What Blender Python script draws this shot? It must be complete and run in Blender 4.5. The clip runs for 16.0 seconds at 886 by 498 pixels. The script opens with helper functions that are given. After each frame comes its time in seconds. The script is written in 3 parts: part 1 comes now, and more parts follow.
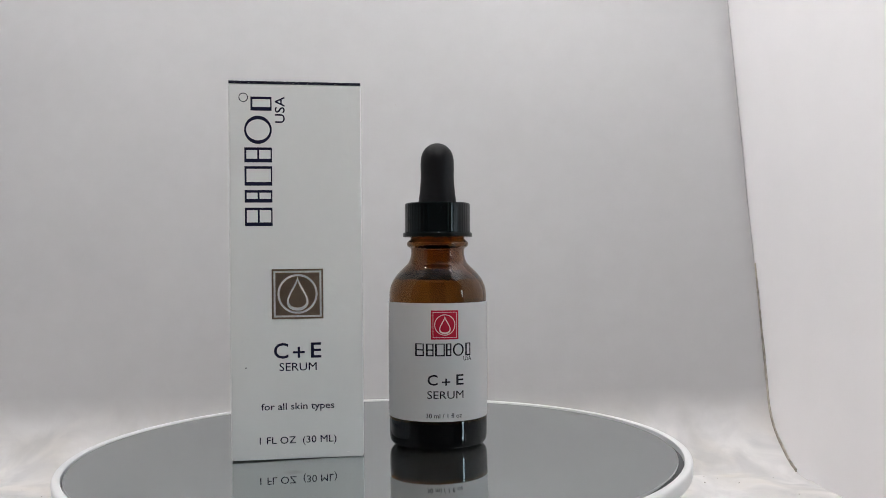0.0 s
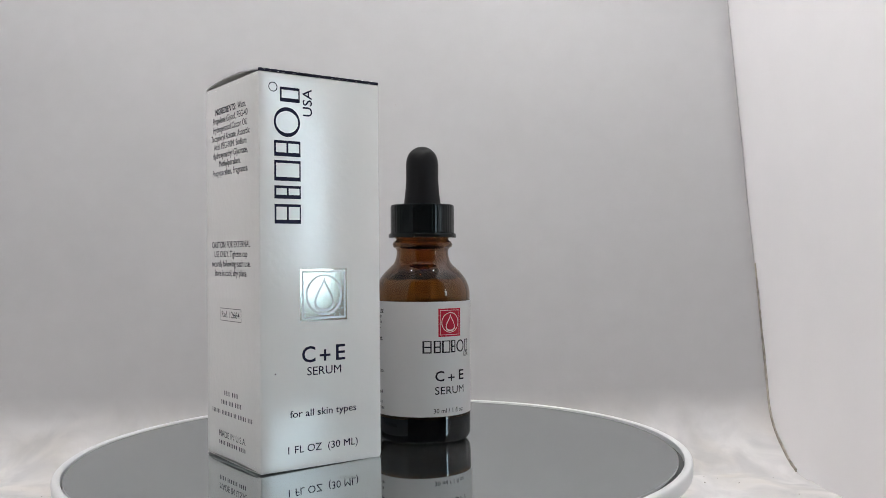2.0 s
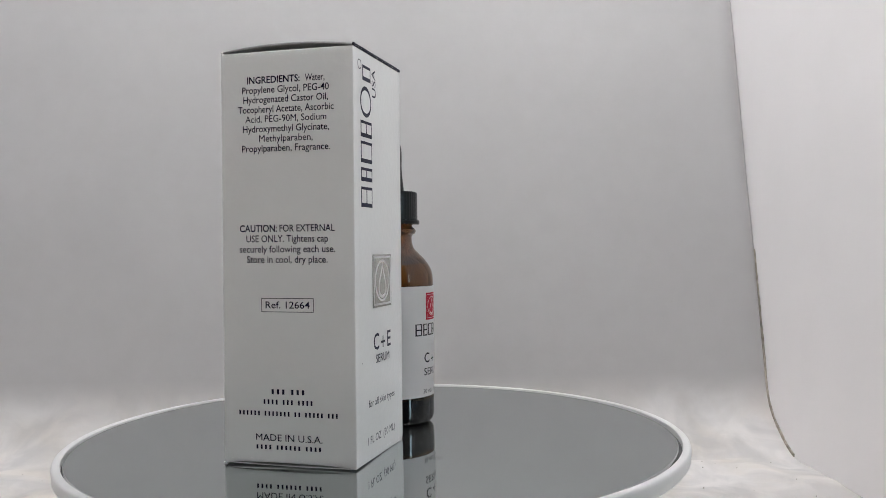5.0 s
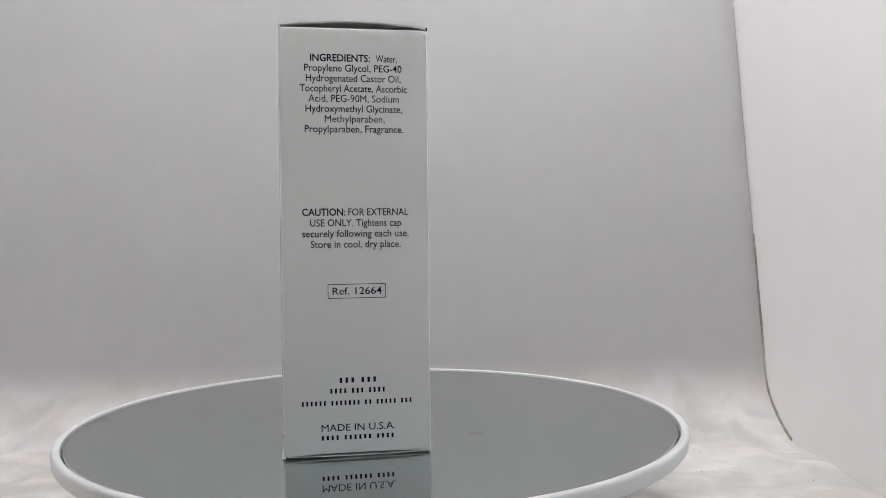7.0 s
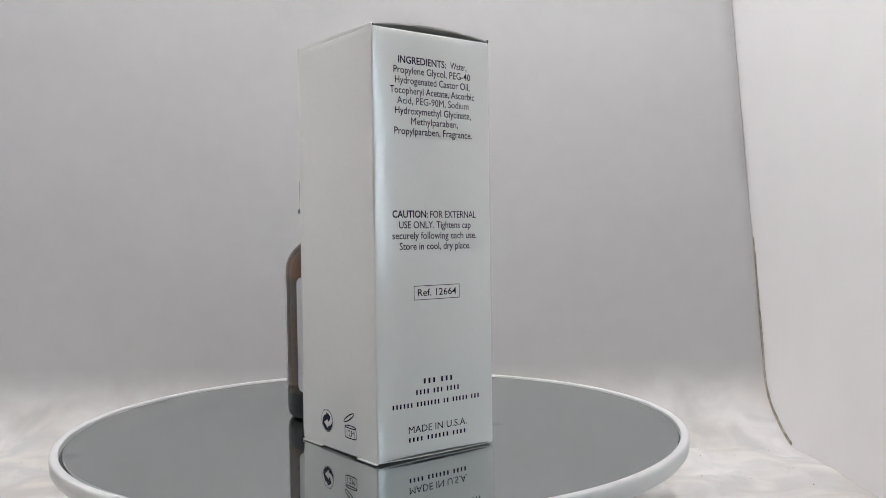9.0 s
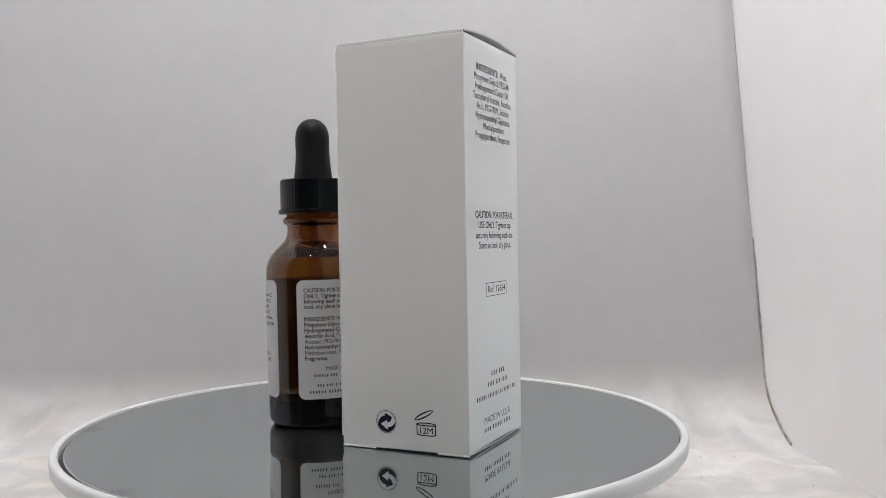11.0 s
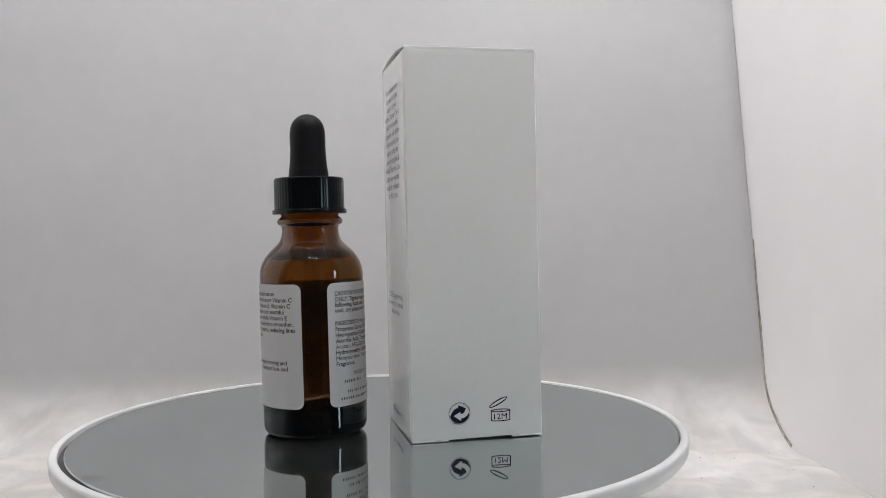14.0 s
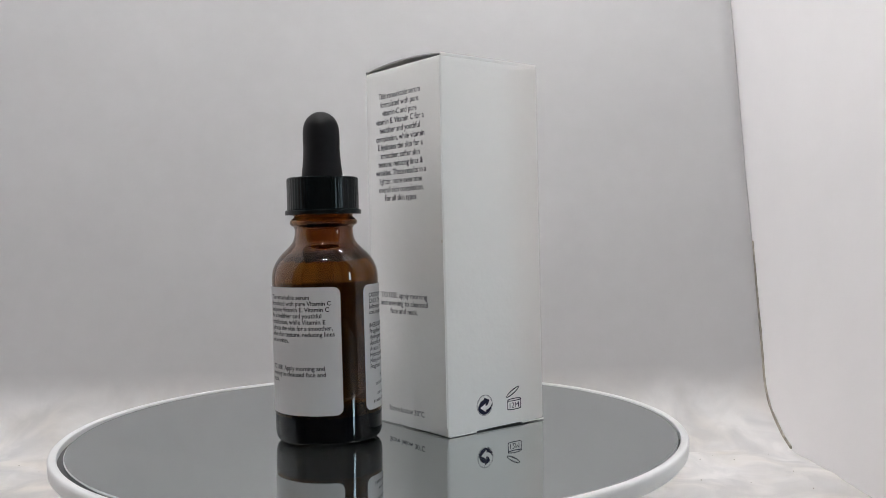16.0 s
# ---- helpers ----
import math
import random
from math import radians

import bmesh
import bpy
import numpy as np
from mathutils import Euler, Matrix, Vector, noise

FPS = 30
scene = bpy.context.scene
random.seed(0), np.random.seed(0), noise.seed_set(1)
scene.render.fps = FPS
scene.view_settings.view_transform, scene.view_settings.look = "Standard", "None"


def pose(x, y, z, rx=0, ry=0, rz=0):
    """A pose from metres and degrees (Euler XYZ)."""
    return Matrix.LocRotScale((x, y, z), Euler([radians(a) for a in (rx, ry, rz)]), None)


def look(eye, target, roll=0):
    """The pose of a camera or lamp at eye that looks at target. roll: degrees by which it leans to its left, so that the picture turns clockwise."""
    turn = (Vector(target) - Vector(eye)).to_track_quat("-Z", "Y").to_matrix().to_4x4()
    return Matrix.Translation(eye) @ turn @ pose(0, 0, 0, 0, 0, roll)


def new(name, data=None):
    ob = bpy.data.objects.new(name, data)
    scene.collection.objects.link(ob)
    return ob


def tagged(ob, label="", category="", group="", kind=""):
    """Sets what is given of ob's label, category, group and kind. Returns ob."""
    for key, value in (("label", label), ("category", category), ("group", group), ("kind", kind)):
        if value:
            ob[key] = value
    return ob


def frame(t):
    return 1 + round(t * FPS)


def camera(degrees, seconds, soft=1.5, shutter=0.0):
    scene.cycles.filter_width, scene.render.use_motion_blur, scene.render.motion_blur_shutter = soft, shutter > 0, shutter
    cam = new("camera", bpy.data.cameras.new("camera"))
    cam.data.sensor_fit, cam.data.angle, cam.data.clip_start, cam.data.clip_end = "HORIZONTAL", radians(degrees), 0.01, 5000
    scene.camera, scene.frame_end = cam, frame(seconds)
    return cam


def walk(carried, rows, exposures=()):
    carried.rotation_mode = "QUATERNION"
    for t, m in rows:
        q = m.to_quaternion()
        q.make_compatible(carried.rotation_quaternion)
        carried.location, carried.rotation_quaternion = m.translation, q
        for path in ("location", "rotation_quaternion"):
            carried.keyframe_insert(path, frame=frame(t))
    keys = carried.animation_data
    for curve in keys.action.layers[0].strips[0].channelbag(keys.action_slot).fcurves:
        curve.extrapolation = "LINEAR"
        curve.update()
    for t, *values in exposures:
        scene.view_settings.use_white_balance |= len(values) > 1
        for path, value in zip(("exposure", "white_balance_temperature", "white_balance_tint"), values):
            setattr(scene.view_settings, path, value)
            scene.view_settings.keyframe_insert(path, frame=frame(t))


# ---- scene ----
MM = 0.001

# ---- camera: a phone on a stand, tilted down a little during the shot ----
cam = camera(53.69, 16.0, soft=0.75)
STAND_A = (22.07, -291.62, 61.67, 0.0, 0.01072, 0.01705)      # x, y, z in mm; yaw, pitch, roll in radians
STAND_B = (22.19, -290.72, 63.13, 0.00123, -0.02736, 0.01533)
STAND_C = (22.11, -290.22, 62.83, 0.00259, -0.02050, 0.01439)


def stand(share_b, share_c=0.0):
    x, y, z, yaw, pitch, roll = (a + (b - a) * share_b + (c - b) * share_c for a, b, c in zip(STAND_A, STAND_B, STAND_C))
    eye = Vector((x, y, z)) * MM
    way = Vector((math.sin(yaw) * math.cos(pitch), math.cos(yaw) * math.cos(pitch), math.sin(pitch)))
    return look(eye, eye + way, -math.degrees(roll))


walk(cam, [
    (0.0, stand(0)), (1.5, stand(0)), (3.1, stand(0)), (3.5, stand(0.03)), (4.0, stand(0.165)), (4.2, stand(0.23)),
    (6.3, stand(0.89)), (6.5, stand(0.95)), (7.0, stand(1)), (8.3, stand(1)), (8.6, stand(1, 0.15)), (9.0, stand(1, 0.66)),
    (9.3, stand(1, 0.76)), (11.5, stand(1, 0.85)), (13.0, stand(1, 1)), (14.5, stand(1, 1.05)), (16.0, stand(1, 1.3))],
    exposures=[(0.0, -0.02), (1.0, -0.04), (2.0, -0.07), (3.5, -0.15), (4.0, -0.17), (6.5, -0.15), (7.5, -0.13), (8.5, -0.11), (10.0, -0.07), (12.0, -0.04), (16.0, -0.06)])

# ---- world and lights ----
world = bpy.data.worlds.new("world")
scene.world = world
world.use_nodes = True
world.node_tree.nodes["Background"].inputs[0].default_value = (0.5, 0.55, 0.62, 1)
world.node_tree.nodes["Background"].inputs[1].default_value = 0.05
scene.view_settings.exposure = 0.0
LED_GLOW = 900.0
WINDOW_GLOW = 14.5


# ---- materials ----
def material(name, colour, rough=0.5, metal=0.0, vary=0.06, scale=300.0, bump=0.0, bump_scale=900.0, fine=None, spec=0.5, coat=0.0, coat_rough=0.1, emit=0.0):
    """Principled surface whose colour and gloss vary at two scales, with fine relief."""
    m = bpy.data.materials.new(name)
    m.use_nodes = True
    nt = m.node_tree
    p = nt.nodes["Principled BSDF"]
    p.inputs["Metallic"].default_value = metal
    p.inputs["Specular IOR Level"].default_value = spec
    p.inputs["Coat Weight"].default_value = coat
    p.inputs["Coat Roughness"].default_value = coat_rough
    tc = nt.nodes.new("ShaderNodeTexCoord")
    big = nt.nodes.new("ShaderNodeTexNoise")
    big.inputs["Scale"].default_value, big.inputs["Detail"].default_value = scale * 0.12, 3
    small = nt.nodes.new("ShaderNodeTexNoise")
    small.inputs["Scale"].default_value, small.inputs["Detail"].default_value = scale, 5
    for n in (big, small):
        nt.links.new(tc.outputs["Object"], n.inputs["Vector"])
    mix = nt.nodes.new("ShaderNodeMix")
    mix.data_type = "FLOAT"
    mix.inputs[0].default_value = 0.45
    nt.links.new(big.outputs["Fac"], mix.inputs[2])
    nt.links.new(small.outputs["Fac"], mix.inputs[3])
    ramp = nt.nodes.new("ShaderNodeValToRGB")
    ramp.color_ramp.elements[0].position, ramp.color_ramp.elements[1].position = 0.3, 0.7
    ramp.color_ramp.elements[0].color = (*[max(0, c * (1 - vary)) for c in colour], 1)
    ramp.color_ramp.elements[1].color = (*[min(1, c * (1 + vary)) for c in colour], 1)
    nt.links.new(mix.outputs[0], ramp.inputs[0])
    nt.links.new(ramp.outputs[0], p.inputs["Base Color"])
    gloss = nt.nodes.new("ShaderNodeMapRange")
    gloss.inputs[1].default_value, gloss.inputs[2].default_value = 0.3, 0.7
    gloss.inputs[3].default_value, gloss.inputs[4].default_value = rough * 0.88, min(1, rough * 1.12)
    nt.links.new(mix.outputs[0], gloss.inputs[0])
    nt.links.new(gloss.outputs[0], p.inputs["Roughness"])
    if bump:
        relief = nt.nodes.new("ShaderNodeTexNoise")
        relief.inputs["Scale"].default_value, relief.inputs["Detail"].default_value = bump_scale, 3
        nt.links.new(tc.outputs["Object"], relief.inputs["Vector"])
        b = nt.nodes.new("ShaderNodeBump")
        b.inputs["Strength"].default_value, b.inputs["Distance"].default_value = bump, 0.0006
        nt.links.new(relief.outputs["Fac"], b.inputs["Height"])
        nt.links.new(b.outputs[0], p.inputs["Normal"])
        if coat:
            nt.links.new(b.outputs[0], p.inputs["Coat Normal"])
    if emit:
        p.inputs["Emission Color"].default_value = (*colour, 1)
        p.inputs["Emission Strength"].default_value = emit
    return m


def glass(name, colour, ior, rough=0.0, spec=0.5, clear=1.0):
    m = bpy.data.materials.new(name)
    m.use_nodes = True
    p = m.node_tree.nodes["Principled BSDF"]
    p.inputs["Base Color"].default_value = (*colour, 1)
    p.inputs["Transmission Weight"].default_value = clear
    p.inputs["Specular IOR Level"].default_value = spec
    p.inputs["IOR"].default_value, p.inputs["Roughness"].default_value = ior, rough
    return m


CARD = material("coated_white_card", (0.86, 0.86, 0.85), 0.125, bump=0.11, bump_scale=520, vary=0.012, scale=250)
CARD_RAW = material("raw_card_edge", (0.62, 0.60, 0.55), 0.8, bump=0.3, bump_scale=2500, vary=0.1, scale=900)
CARD_CUT = material("grey_cut_card_edge", (0.36, 0.36, 0.36), 0.7, vary=0.35, scale=900)
FIBRE = material("bare_white_fibre", (0.93, 0.93, 0.92), 0.6, vary=0.03, scale=900)
NAVY = material("navy_ink", (0.012, 0.013, 0.035), 0.45, vary=0.15, scale=800, spec=0.15)
LID_NAVY = material("dark_navy_card", (0.013, 0.014, 0.026), 0.5, vary=0.4, scale=900, bump=0.2, bump_scale=1500, spec=0.12)
FOIL = material("silver_foil", (0.68, 0.70, 0.64), 0.16, metal=1.0, vary=0.05, scale=700, bump=0.015, bump_scale=600)
FOIL_MATT = material("matt_embossed_foil", (0.80, 0.80, 0.80), 0.45, metal=0.6, vary=0.05, scale=700, bump=0.05, bump_scale=1800)
PAPER = material("label_paper", (0.80, 0.79, 0.80), 0.5, vary=0.02, scale=400, bump=0.05, bump_scale=1500)
def let_through(m, share):
    """Thin paper passes part of the light that falls on its other side."""
    nt = m.node_tree
    out = nt.nodes["Material Output"]
    mix, tl = nt.nodes.new("ShaderNodeMixShader"), nt.nodes.new("ShaderNodeBsdfTranslucent")
    tl.inputs[0].default_value = (0.88, 0.86, 0.82, 1)
    mix.inputs[0].default_value = share
    nt.links.new(nt.nodes["Principled BSDF"].outputs[0], mix.inputs[1])
    nt.links.new(tl.outputs[0], mix.inputs[2])
    nt.links.new(mix.outputs[0], out.inputs["Surface"])


let_through(PAPER, 0.32)
LABEL_INK = material("label_black_ink", (0.02, 0.02, 0.025), 0.5, vary=0.1, scale=900, spec=0.2)
RED = material("red_ink", (0.47, 0.009, 0.036), 0.5, vary=0.06, scale=900, spec=0.2)
RED_LINE = material("pale_pink_line", (0.80, 0.62, 0.62), 0.5, vary=0.05, scale=900)
AMBER = glass("amber_glass", (0.165, 0.060, 0.010), 1.46, spec=0.38)
AMBER_INNER = glass("amber_glass_inside", (0.70, 0.50, 0.30), 1.46)
# blue-black colour paints in the dark view through the base and its cool sheen
PAINTED_HEEL = glass("painted_dark_heel", (0.0042, 0.0052, 0.0070), 1.46, spec=0.35, clear=0.4)
AMBER_BUBBLE = glass("amber_bubbles", (0.07, 0.032, 0.012), 1.25)
PIPETTE = glass("pipette_glass", (0.90, 0.88, 0.84), 1.03)
CAP = material("glossy_black_plastic", (0.0032, 0.0052, 0.0060), 0.2, vary=0.2, scale=500, bump=0.03, bump_scale=900, spec=0.2)
RUBBER = material("matt_black_rubber", (0.008, 0.008, 0.009), 0.5, vary=0.2, scale=600, bump=0.12, bump_scale=2500, spec=0.16)
RIM = material("white_plastic_rim", (0.82, 0.82, 0.82), 0.42, vary=0.02, scale=200, bump=0.04, bump_scale=1200)
MIRROR = material("grey_tinted_mirror", (0.515, 0.55, 0.552), 0.034, metal=0.968, vary=0.02, scale=60)
def smudged(m, spots):
    """A few greasy finger marks dull the mirror."""
    nt = m.node_tree
    p = nt.nodes["Principled BSDF"]
    base, rough = p.inputs["Base Color"].links[0].from_socket, p.inputs["Roughness"].links[0].from_socket
    tc, wob = nt.nodes.new("ShaderNodeTexCoord"), nt.nodes.new("ShaderNodeTexNoise")
    wob.inputs["Scale"].default_value, wob.inputs["Detail"].default_value = 260, 4
    nt.links.new(tc.outputs["Object"], wob.inputs["Vector"])
    total = None
    for x, y, size in spots:
        far = nt.nodes.new("ShaderNodeVectorMath")
        far.operation = "DISTANCE"
        far.inputs[1].default_value = (x, y, 0.0335)
        nt.links.new(tc.outputs["Object"], far.inputs[0])
        fade = nt.nodes.new("ShaderNodeMapRange")
        fade.inputs[1].default_value, fade.inputs[2].default_value = size, size * 0.35
        nt.links.new(far.outputs["Value"], fade.inputs[0])
        if total:
            add = nt.nodes.new("ShaderNodeMath")
            add.operation = "ADD"
            nt.links.new(total, add.inputs[0])
            nt.links.new(fade.outputs[0], add.inputs[1])
            total = add.outputs[0]
        else:
            total = fade.outputs[0]
    broken = nt.nodes.new("ShaderNodeMath")
    broken.operation = "MULTIPLY"
    nt.links.new(total, broken.inputs[0])
    nt.links.new(wob.outputs["Fac"], broken.inputs[1])
    dull = nt.nodes.new("ShaderNodeMix")
    dull.data_type = "RGBA"
    dull.inputs[7].default_value = (0.30, 0.31, 0.31, 1)
    nt.links.new(broken.outputs[0], dull.inputs[0])
    nt.links.new(base, dull.inputs[6])
    nt.links.new(dull.outputs[2], p.inputs["Base Color"])
    haze = nt.nodes.new("ShaderNodeMath")
    haze.operation = "MULTIPLY_ADD"
    haze.inputs[1].default_value = 0.12
    nt.links.new(broken.outputs[0], haze.inputs[0])
    nt.links.new(rough, haze.inputs[2])
    nt.links.new(haze.outputs[0], p.inputs["Roughness"])


smudged(MIRROR, ((-0.0183, -0.0342, 0.0035), (-0.0092, 0.0945, 0.0050), (0.0653, 0.0677, 0.0055)))
# platter floor under and around the mirror, darker than the rim
GAP = material("dark_groove_floor", (0.09, 0.09, 0.092), 0.6, vary=0.2, scale=500)
SHEET = material("white_backdrop_vinyl", (0.472, 0.468, 0.474), 0.62, vary=0.045, scale=95, bump=0.35, bump_scale=70)
def brightened_floor(m):
    """Paints the floor's brighter light into the sheet's colour, in patches, with a few warm stains."""
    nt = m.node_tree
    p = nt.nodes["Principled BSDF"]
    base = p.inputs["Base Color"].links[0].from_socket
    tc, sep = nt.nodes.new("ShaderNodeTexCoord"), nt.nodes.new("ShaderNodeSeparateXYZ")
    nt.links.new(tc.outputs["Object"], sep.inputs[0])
    # painted brightness grows as the sheet runs down onto the floor
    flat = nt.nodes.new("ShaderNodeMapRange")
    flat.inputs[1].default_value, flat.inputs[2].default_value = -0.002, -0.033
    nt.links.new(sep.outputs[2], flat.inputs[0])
    blotch, stain = nt.nodes.new("ShaderNodeTexNoise"), nt.nodes.new("ShaderNodeTexNoise")
    for n, scale, detail in ((blotch, 45, 7), (stain, 26, 8)):
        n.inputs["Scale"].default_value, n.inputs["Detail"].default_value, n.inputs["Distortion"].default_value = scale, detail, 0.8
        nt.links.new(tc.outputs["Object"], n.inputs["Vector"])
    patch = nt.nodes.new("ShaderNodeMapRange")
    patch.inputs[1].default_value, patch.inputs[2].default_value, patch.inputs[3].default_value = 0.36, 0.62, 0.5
    nt.links.new(blotch.outputs["Fac"], patch.inputs[0])
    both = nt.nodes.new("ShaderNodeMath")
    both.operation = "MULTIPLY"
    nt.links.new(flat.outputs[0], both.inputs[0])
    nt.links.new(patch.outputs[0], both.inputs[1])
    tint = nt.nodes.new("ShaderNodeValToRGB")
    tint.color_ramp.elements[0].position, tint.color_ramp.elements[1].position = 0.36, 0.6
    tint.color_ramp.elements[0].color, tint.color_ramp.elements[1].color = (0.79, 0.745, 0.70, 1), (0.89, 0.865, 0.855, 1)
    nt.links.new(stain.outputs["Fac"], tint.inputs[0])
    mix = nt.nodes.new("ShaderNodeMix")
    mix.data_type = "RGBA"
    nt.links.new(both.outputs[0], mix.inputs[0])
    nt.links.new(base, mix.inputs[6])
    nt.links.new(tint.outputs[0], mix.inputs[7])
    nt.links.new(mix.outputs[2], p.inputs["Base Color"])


brightened_floor(SHEET)
SOIL_LINE = material("soiled_tan_line", (0.42, 0.385, 0.325), 0.85, vary=0.75, scale=330)
SHEET_EDGE = material("soiled_tan_sheet_edge", (0.58, 0.53, 0.43), 0.85, vary=0.35, scale=260)
WALL = material("white_light_box_panel", (0.95, 0.925, 0.93), 0.7, vary=0.02, scale=40, bump=0.1, bump_scale=120)
# the roof is never in view; its grey is set to cut bounce light
ROOF = material("grey_unseen_roof", (0.45, 0.45, 0.46), 0.6, vary=0.05, scale=40)
DUST = material("grey_dust", (0.45, 0.41, 0.36), 0.9, vary=0.3, scale=900)
LED = material("led_diode", (0.985, 0.985, 0.985), 0.4, emit=LED_GLOW)
LED_TAPE = material("white_led_tape", (0.75, 0.75, 0.72), 0.5)
ROOM_WALL = material("taupe_room_paint", (0.62, 0.42, 0.33), 0.8, vary=0.08, scale=8)
TABLE_WOOD = material("brown_table_wood", (0.20, 0.115, 0.06), 0.5, vary=0.3, scale=25)
PANE = material("daylit_pane", (0.68, 0.88, 1.0), 0.3, emit=WINDOW_GLOW)
FRAME_PAINT = material("white_window_paint", (0.75, 0.75, 0.74), 0.5)


# ---- building helpers ----
def part(name, bm, mat, parent=None, label="", smooth=None):
    me = bpy.data.meshes.new(name)
    bm.normal_update()
    if smooth is not None:
        for f in bm.faces:
            f.smooth = True
        for e in bm.edges:
            if len(e.link_faces) == 2 and e.calc_face_angle(0) > radians(smooth):
                e.smooth = False
    bm.to_mesh(me)
    bm.free()
    for one in (mat if isinstance(mat, (list, tuple)) else [mat]):
        me.materials.append(one)
    ob = new(name, me)
    if parent:
        ob.parent = parent
    if label:
        ob["label"] = label
    return ob


def add_box(bm, x0, x1, y0, y1, z0, z1, bevel=0.0, mat=0):
    vs = [bm.verts.new((x, y, z)) for z in (z0, z1) for y in (y0, y1) for x in (x0, x1)]
    fs = [bm.faces.new([vs[i] for i in q]) for q in ((0, 2, 3, 1), (4, 5, 7, 6), (0, 1, 5, 4), (2, 6, 7, 3), (0, 4, 6, 2), (1, 3, 7, 5))]
    for f in fs:
        f.material_index = mat
    if bevel:
        es = list({e for f in fs for e in f.edges})
        bmesh.ops.bevel(bm, geom=es, offset=bevel, segments=2, profile=0.5, affect="EDGES")
    return bm


def box_mesh(*a, **k):
    return add_box(bmesh.new(), *a, **k)


def lathe(profile, seg=96, closed=False):
    """Turns (radius, height) pairs round the z axis; radius 0 makes a pole."""
    bm = bmesh.new()
    rings = []
    for r, z in profile:
        if r < 1e-9:
            rings.append([bm.verts.new((0, 0, z))])
        else:
            rings.append([bm.verts.new((r * math.cos(2 * math.pi * i / seg), r * math.sin(2 * math.pi * i / seg), z)) for i in range(seg)])
    pairs = list(zip(rings, rings[1:]))
    if closed:
        pairs.append((rings[-1], rings[0]))
    for a, b in pairs:
        for i in range(seg):
            j = (i + 1) % seg
            if len(a) == 1 and len(b) == 1:
                continue
            if len(a) == 1:
                bm.faces.new((a[0], b[j], b[i]))
            elif len(b) == 1:
                bm.faces.new((a[i], a[j], b[0]))
            else:
                bm.faces.new((a[i], a[j], b[j], b[i]))
    bmesh.ops.recalc_face_normals(bm, faces=bm.faces)
    return bm


def smooth_profile(pts, n=6):
    """Catmull-Rom through (r, z) pairs in millimetres, given back in metres."""
    out = []
    for i in range(len(pts) - 1):
        p = [Vector(pts[max(0, min(len(pts) - 1, i + k))]) for k in (-1, 0, 1, 2)]
        for s in range(n):
            t = s / n
            v = 0.5 * (2 * p[1] + (p[2] - p[0]) * t + (2 * p[0] - 5 * p[1] + 4 * p[2] - p[3]) * t * t + (3 * p[1] - p[0] - 3 * p[2] + p[3]) * t ** 3)
            out.append((max(v[0], 0) * MM, v[1] * MM))
    out.append((pts[-1][0] * MM, pts[-1][1] * MM))
    return out


def words(text, u0, u1, v0, height, bold=0.0):
    """A flat bmesh of one line of lettering that fills u0..u1 (mm), with its baseline at v0 and capitals of that height."""
    data = bpy.data.curves.new("words", "FONT")
    data.body, data.size, data.offset = text, 1.0, min(bold or 0.006, 0.001 if "M" in text else 1)
    data.resolution_u = 3
    ob = bpy.data.objects.new("words", data)
    scene.collection.objects.link(ob)
    dg = bpy.context.evaluated_depsgraph_get()
    me = bpy.data.meshes.new_from_object(ob.evaluated_get(dg))
    bm = bmesh.new()
    bm.from_mesh(me)
    bpy.data.objects.remove(ob)
    bpy.data.curves.remove(data)
    bpy.data.meshes.remove(me)
    xs = [v.co.x for v in bm.verts]
    lo, hi = min(xs), max(xs)
    for v in bm.verts:
        v.co = ((u0 + (v.co.x - lo) / (hi - lo) * (u1 - u0)), v0 + v.co.y / 0.69 * height, 0)
    return bm


def bars(spans, v0, v1):
    """Flat bars between pairs of u (mm), from v0 to v1."""
    bm = bmesh.new()
    for a, b in spans:
        bm.faces.new([bm.verts.new((u, v, 0)) for u, v in ((a, v0), (b, v0), (b, v1), (a, v1))])
    return bm


def word_bars(u0, u1, v0, v1, letters):
    """Plain bars in place of a line of print, a narrow one for each character; letters is how many each word has."""
    step = (u1 - u0) / (sum(letters) + 0.7 * (len(letters) - 1))
    u, out = u0, []
    low, high = v0 + (v1 - v0) * 0.14, v0 + (v1 - v0) * 0.80
    for n in letters:
        out.append(bars([(u + (k + 0.2) * step, u + (k + 0.62) * step) for k in range(n)], low, high))
        u += (n + 0.7) * step
    return out


def ring_flat(bm, cu, cv, r0, r1, n=48, a0=0.0, a1=360.0):
    turns = [radians(a0 + (a1 - a0) * i / n) for i in range(n + 1)]
    va = [bm.verts.new((cu + r0 * math.cos(a), cv + r0 * math.sin(a), 0)) for a in turns]
    vb = [bm.verts.new((cu + r1 * math.cos(a), cv + r1 * math.sin(a), 0)) for a in turns]
    for i in range(n):
        bm.faces.new((va[i], vb[i], vb[i + 1], va[i + 1]))
    return bm


def frame_flat(bm, u0, u1, v0, v1, w):
    o = [bm.verts.new((u, v, 0)) for u, v in ((u0, v0), (u1, v0), (u1, v1), (u0, v1))]
    i = [bm.verts.new((u, v, 0)) for u, v in ((u0 + w, v0 + w), (u1 - w, v0 + w), (u1 - w, v1 - w), (u0 + w, v1 - w))]
    for k in range(4):
        j = (k + 1) % 4
        bm.faces.new((o[k], o[j], i[j], i[k]))
    return bm


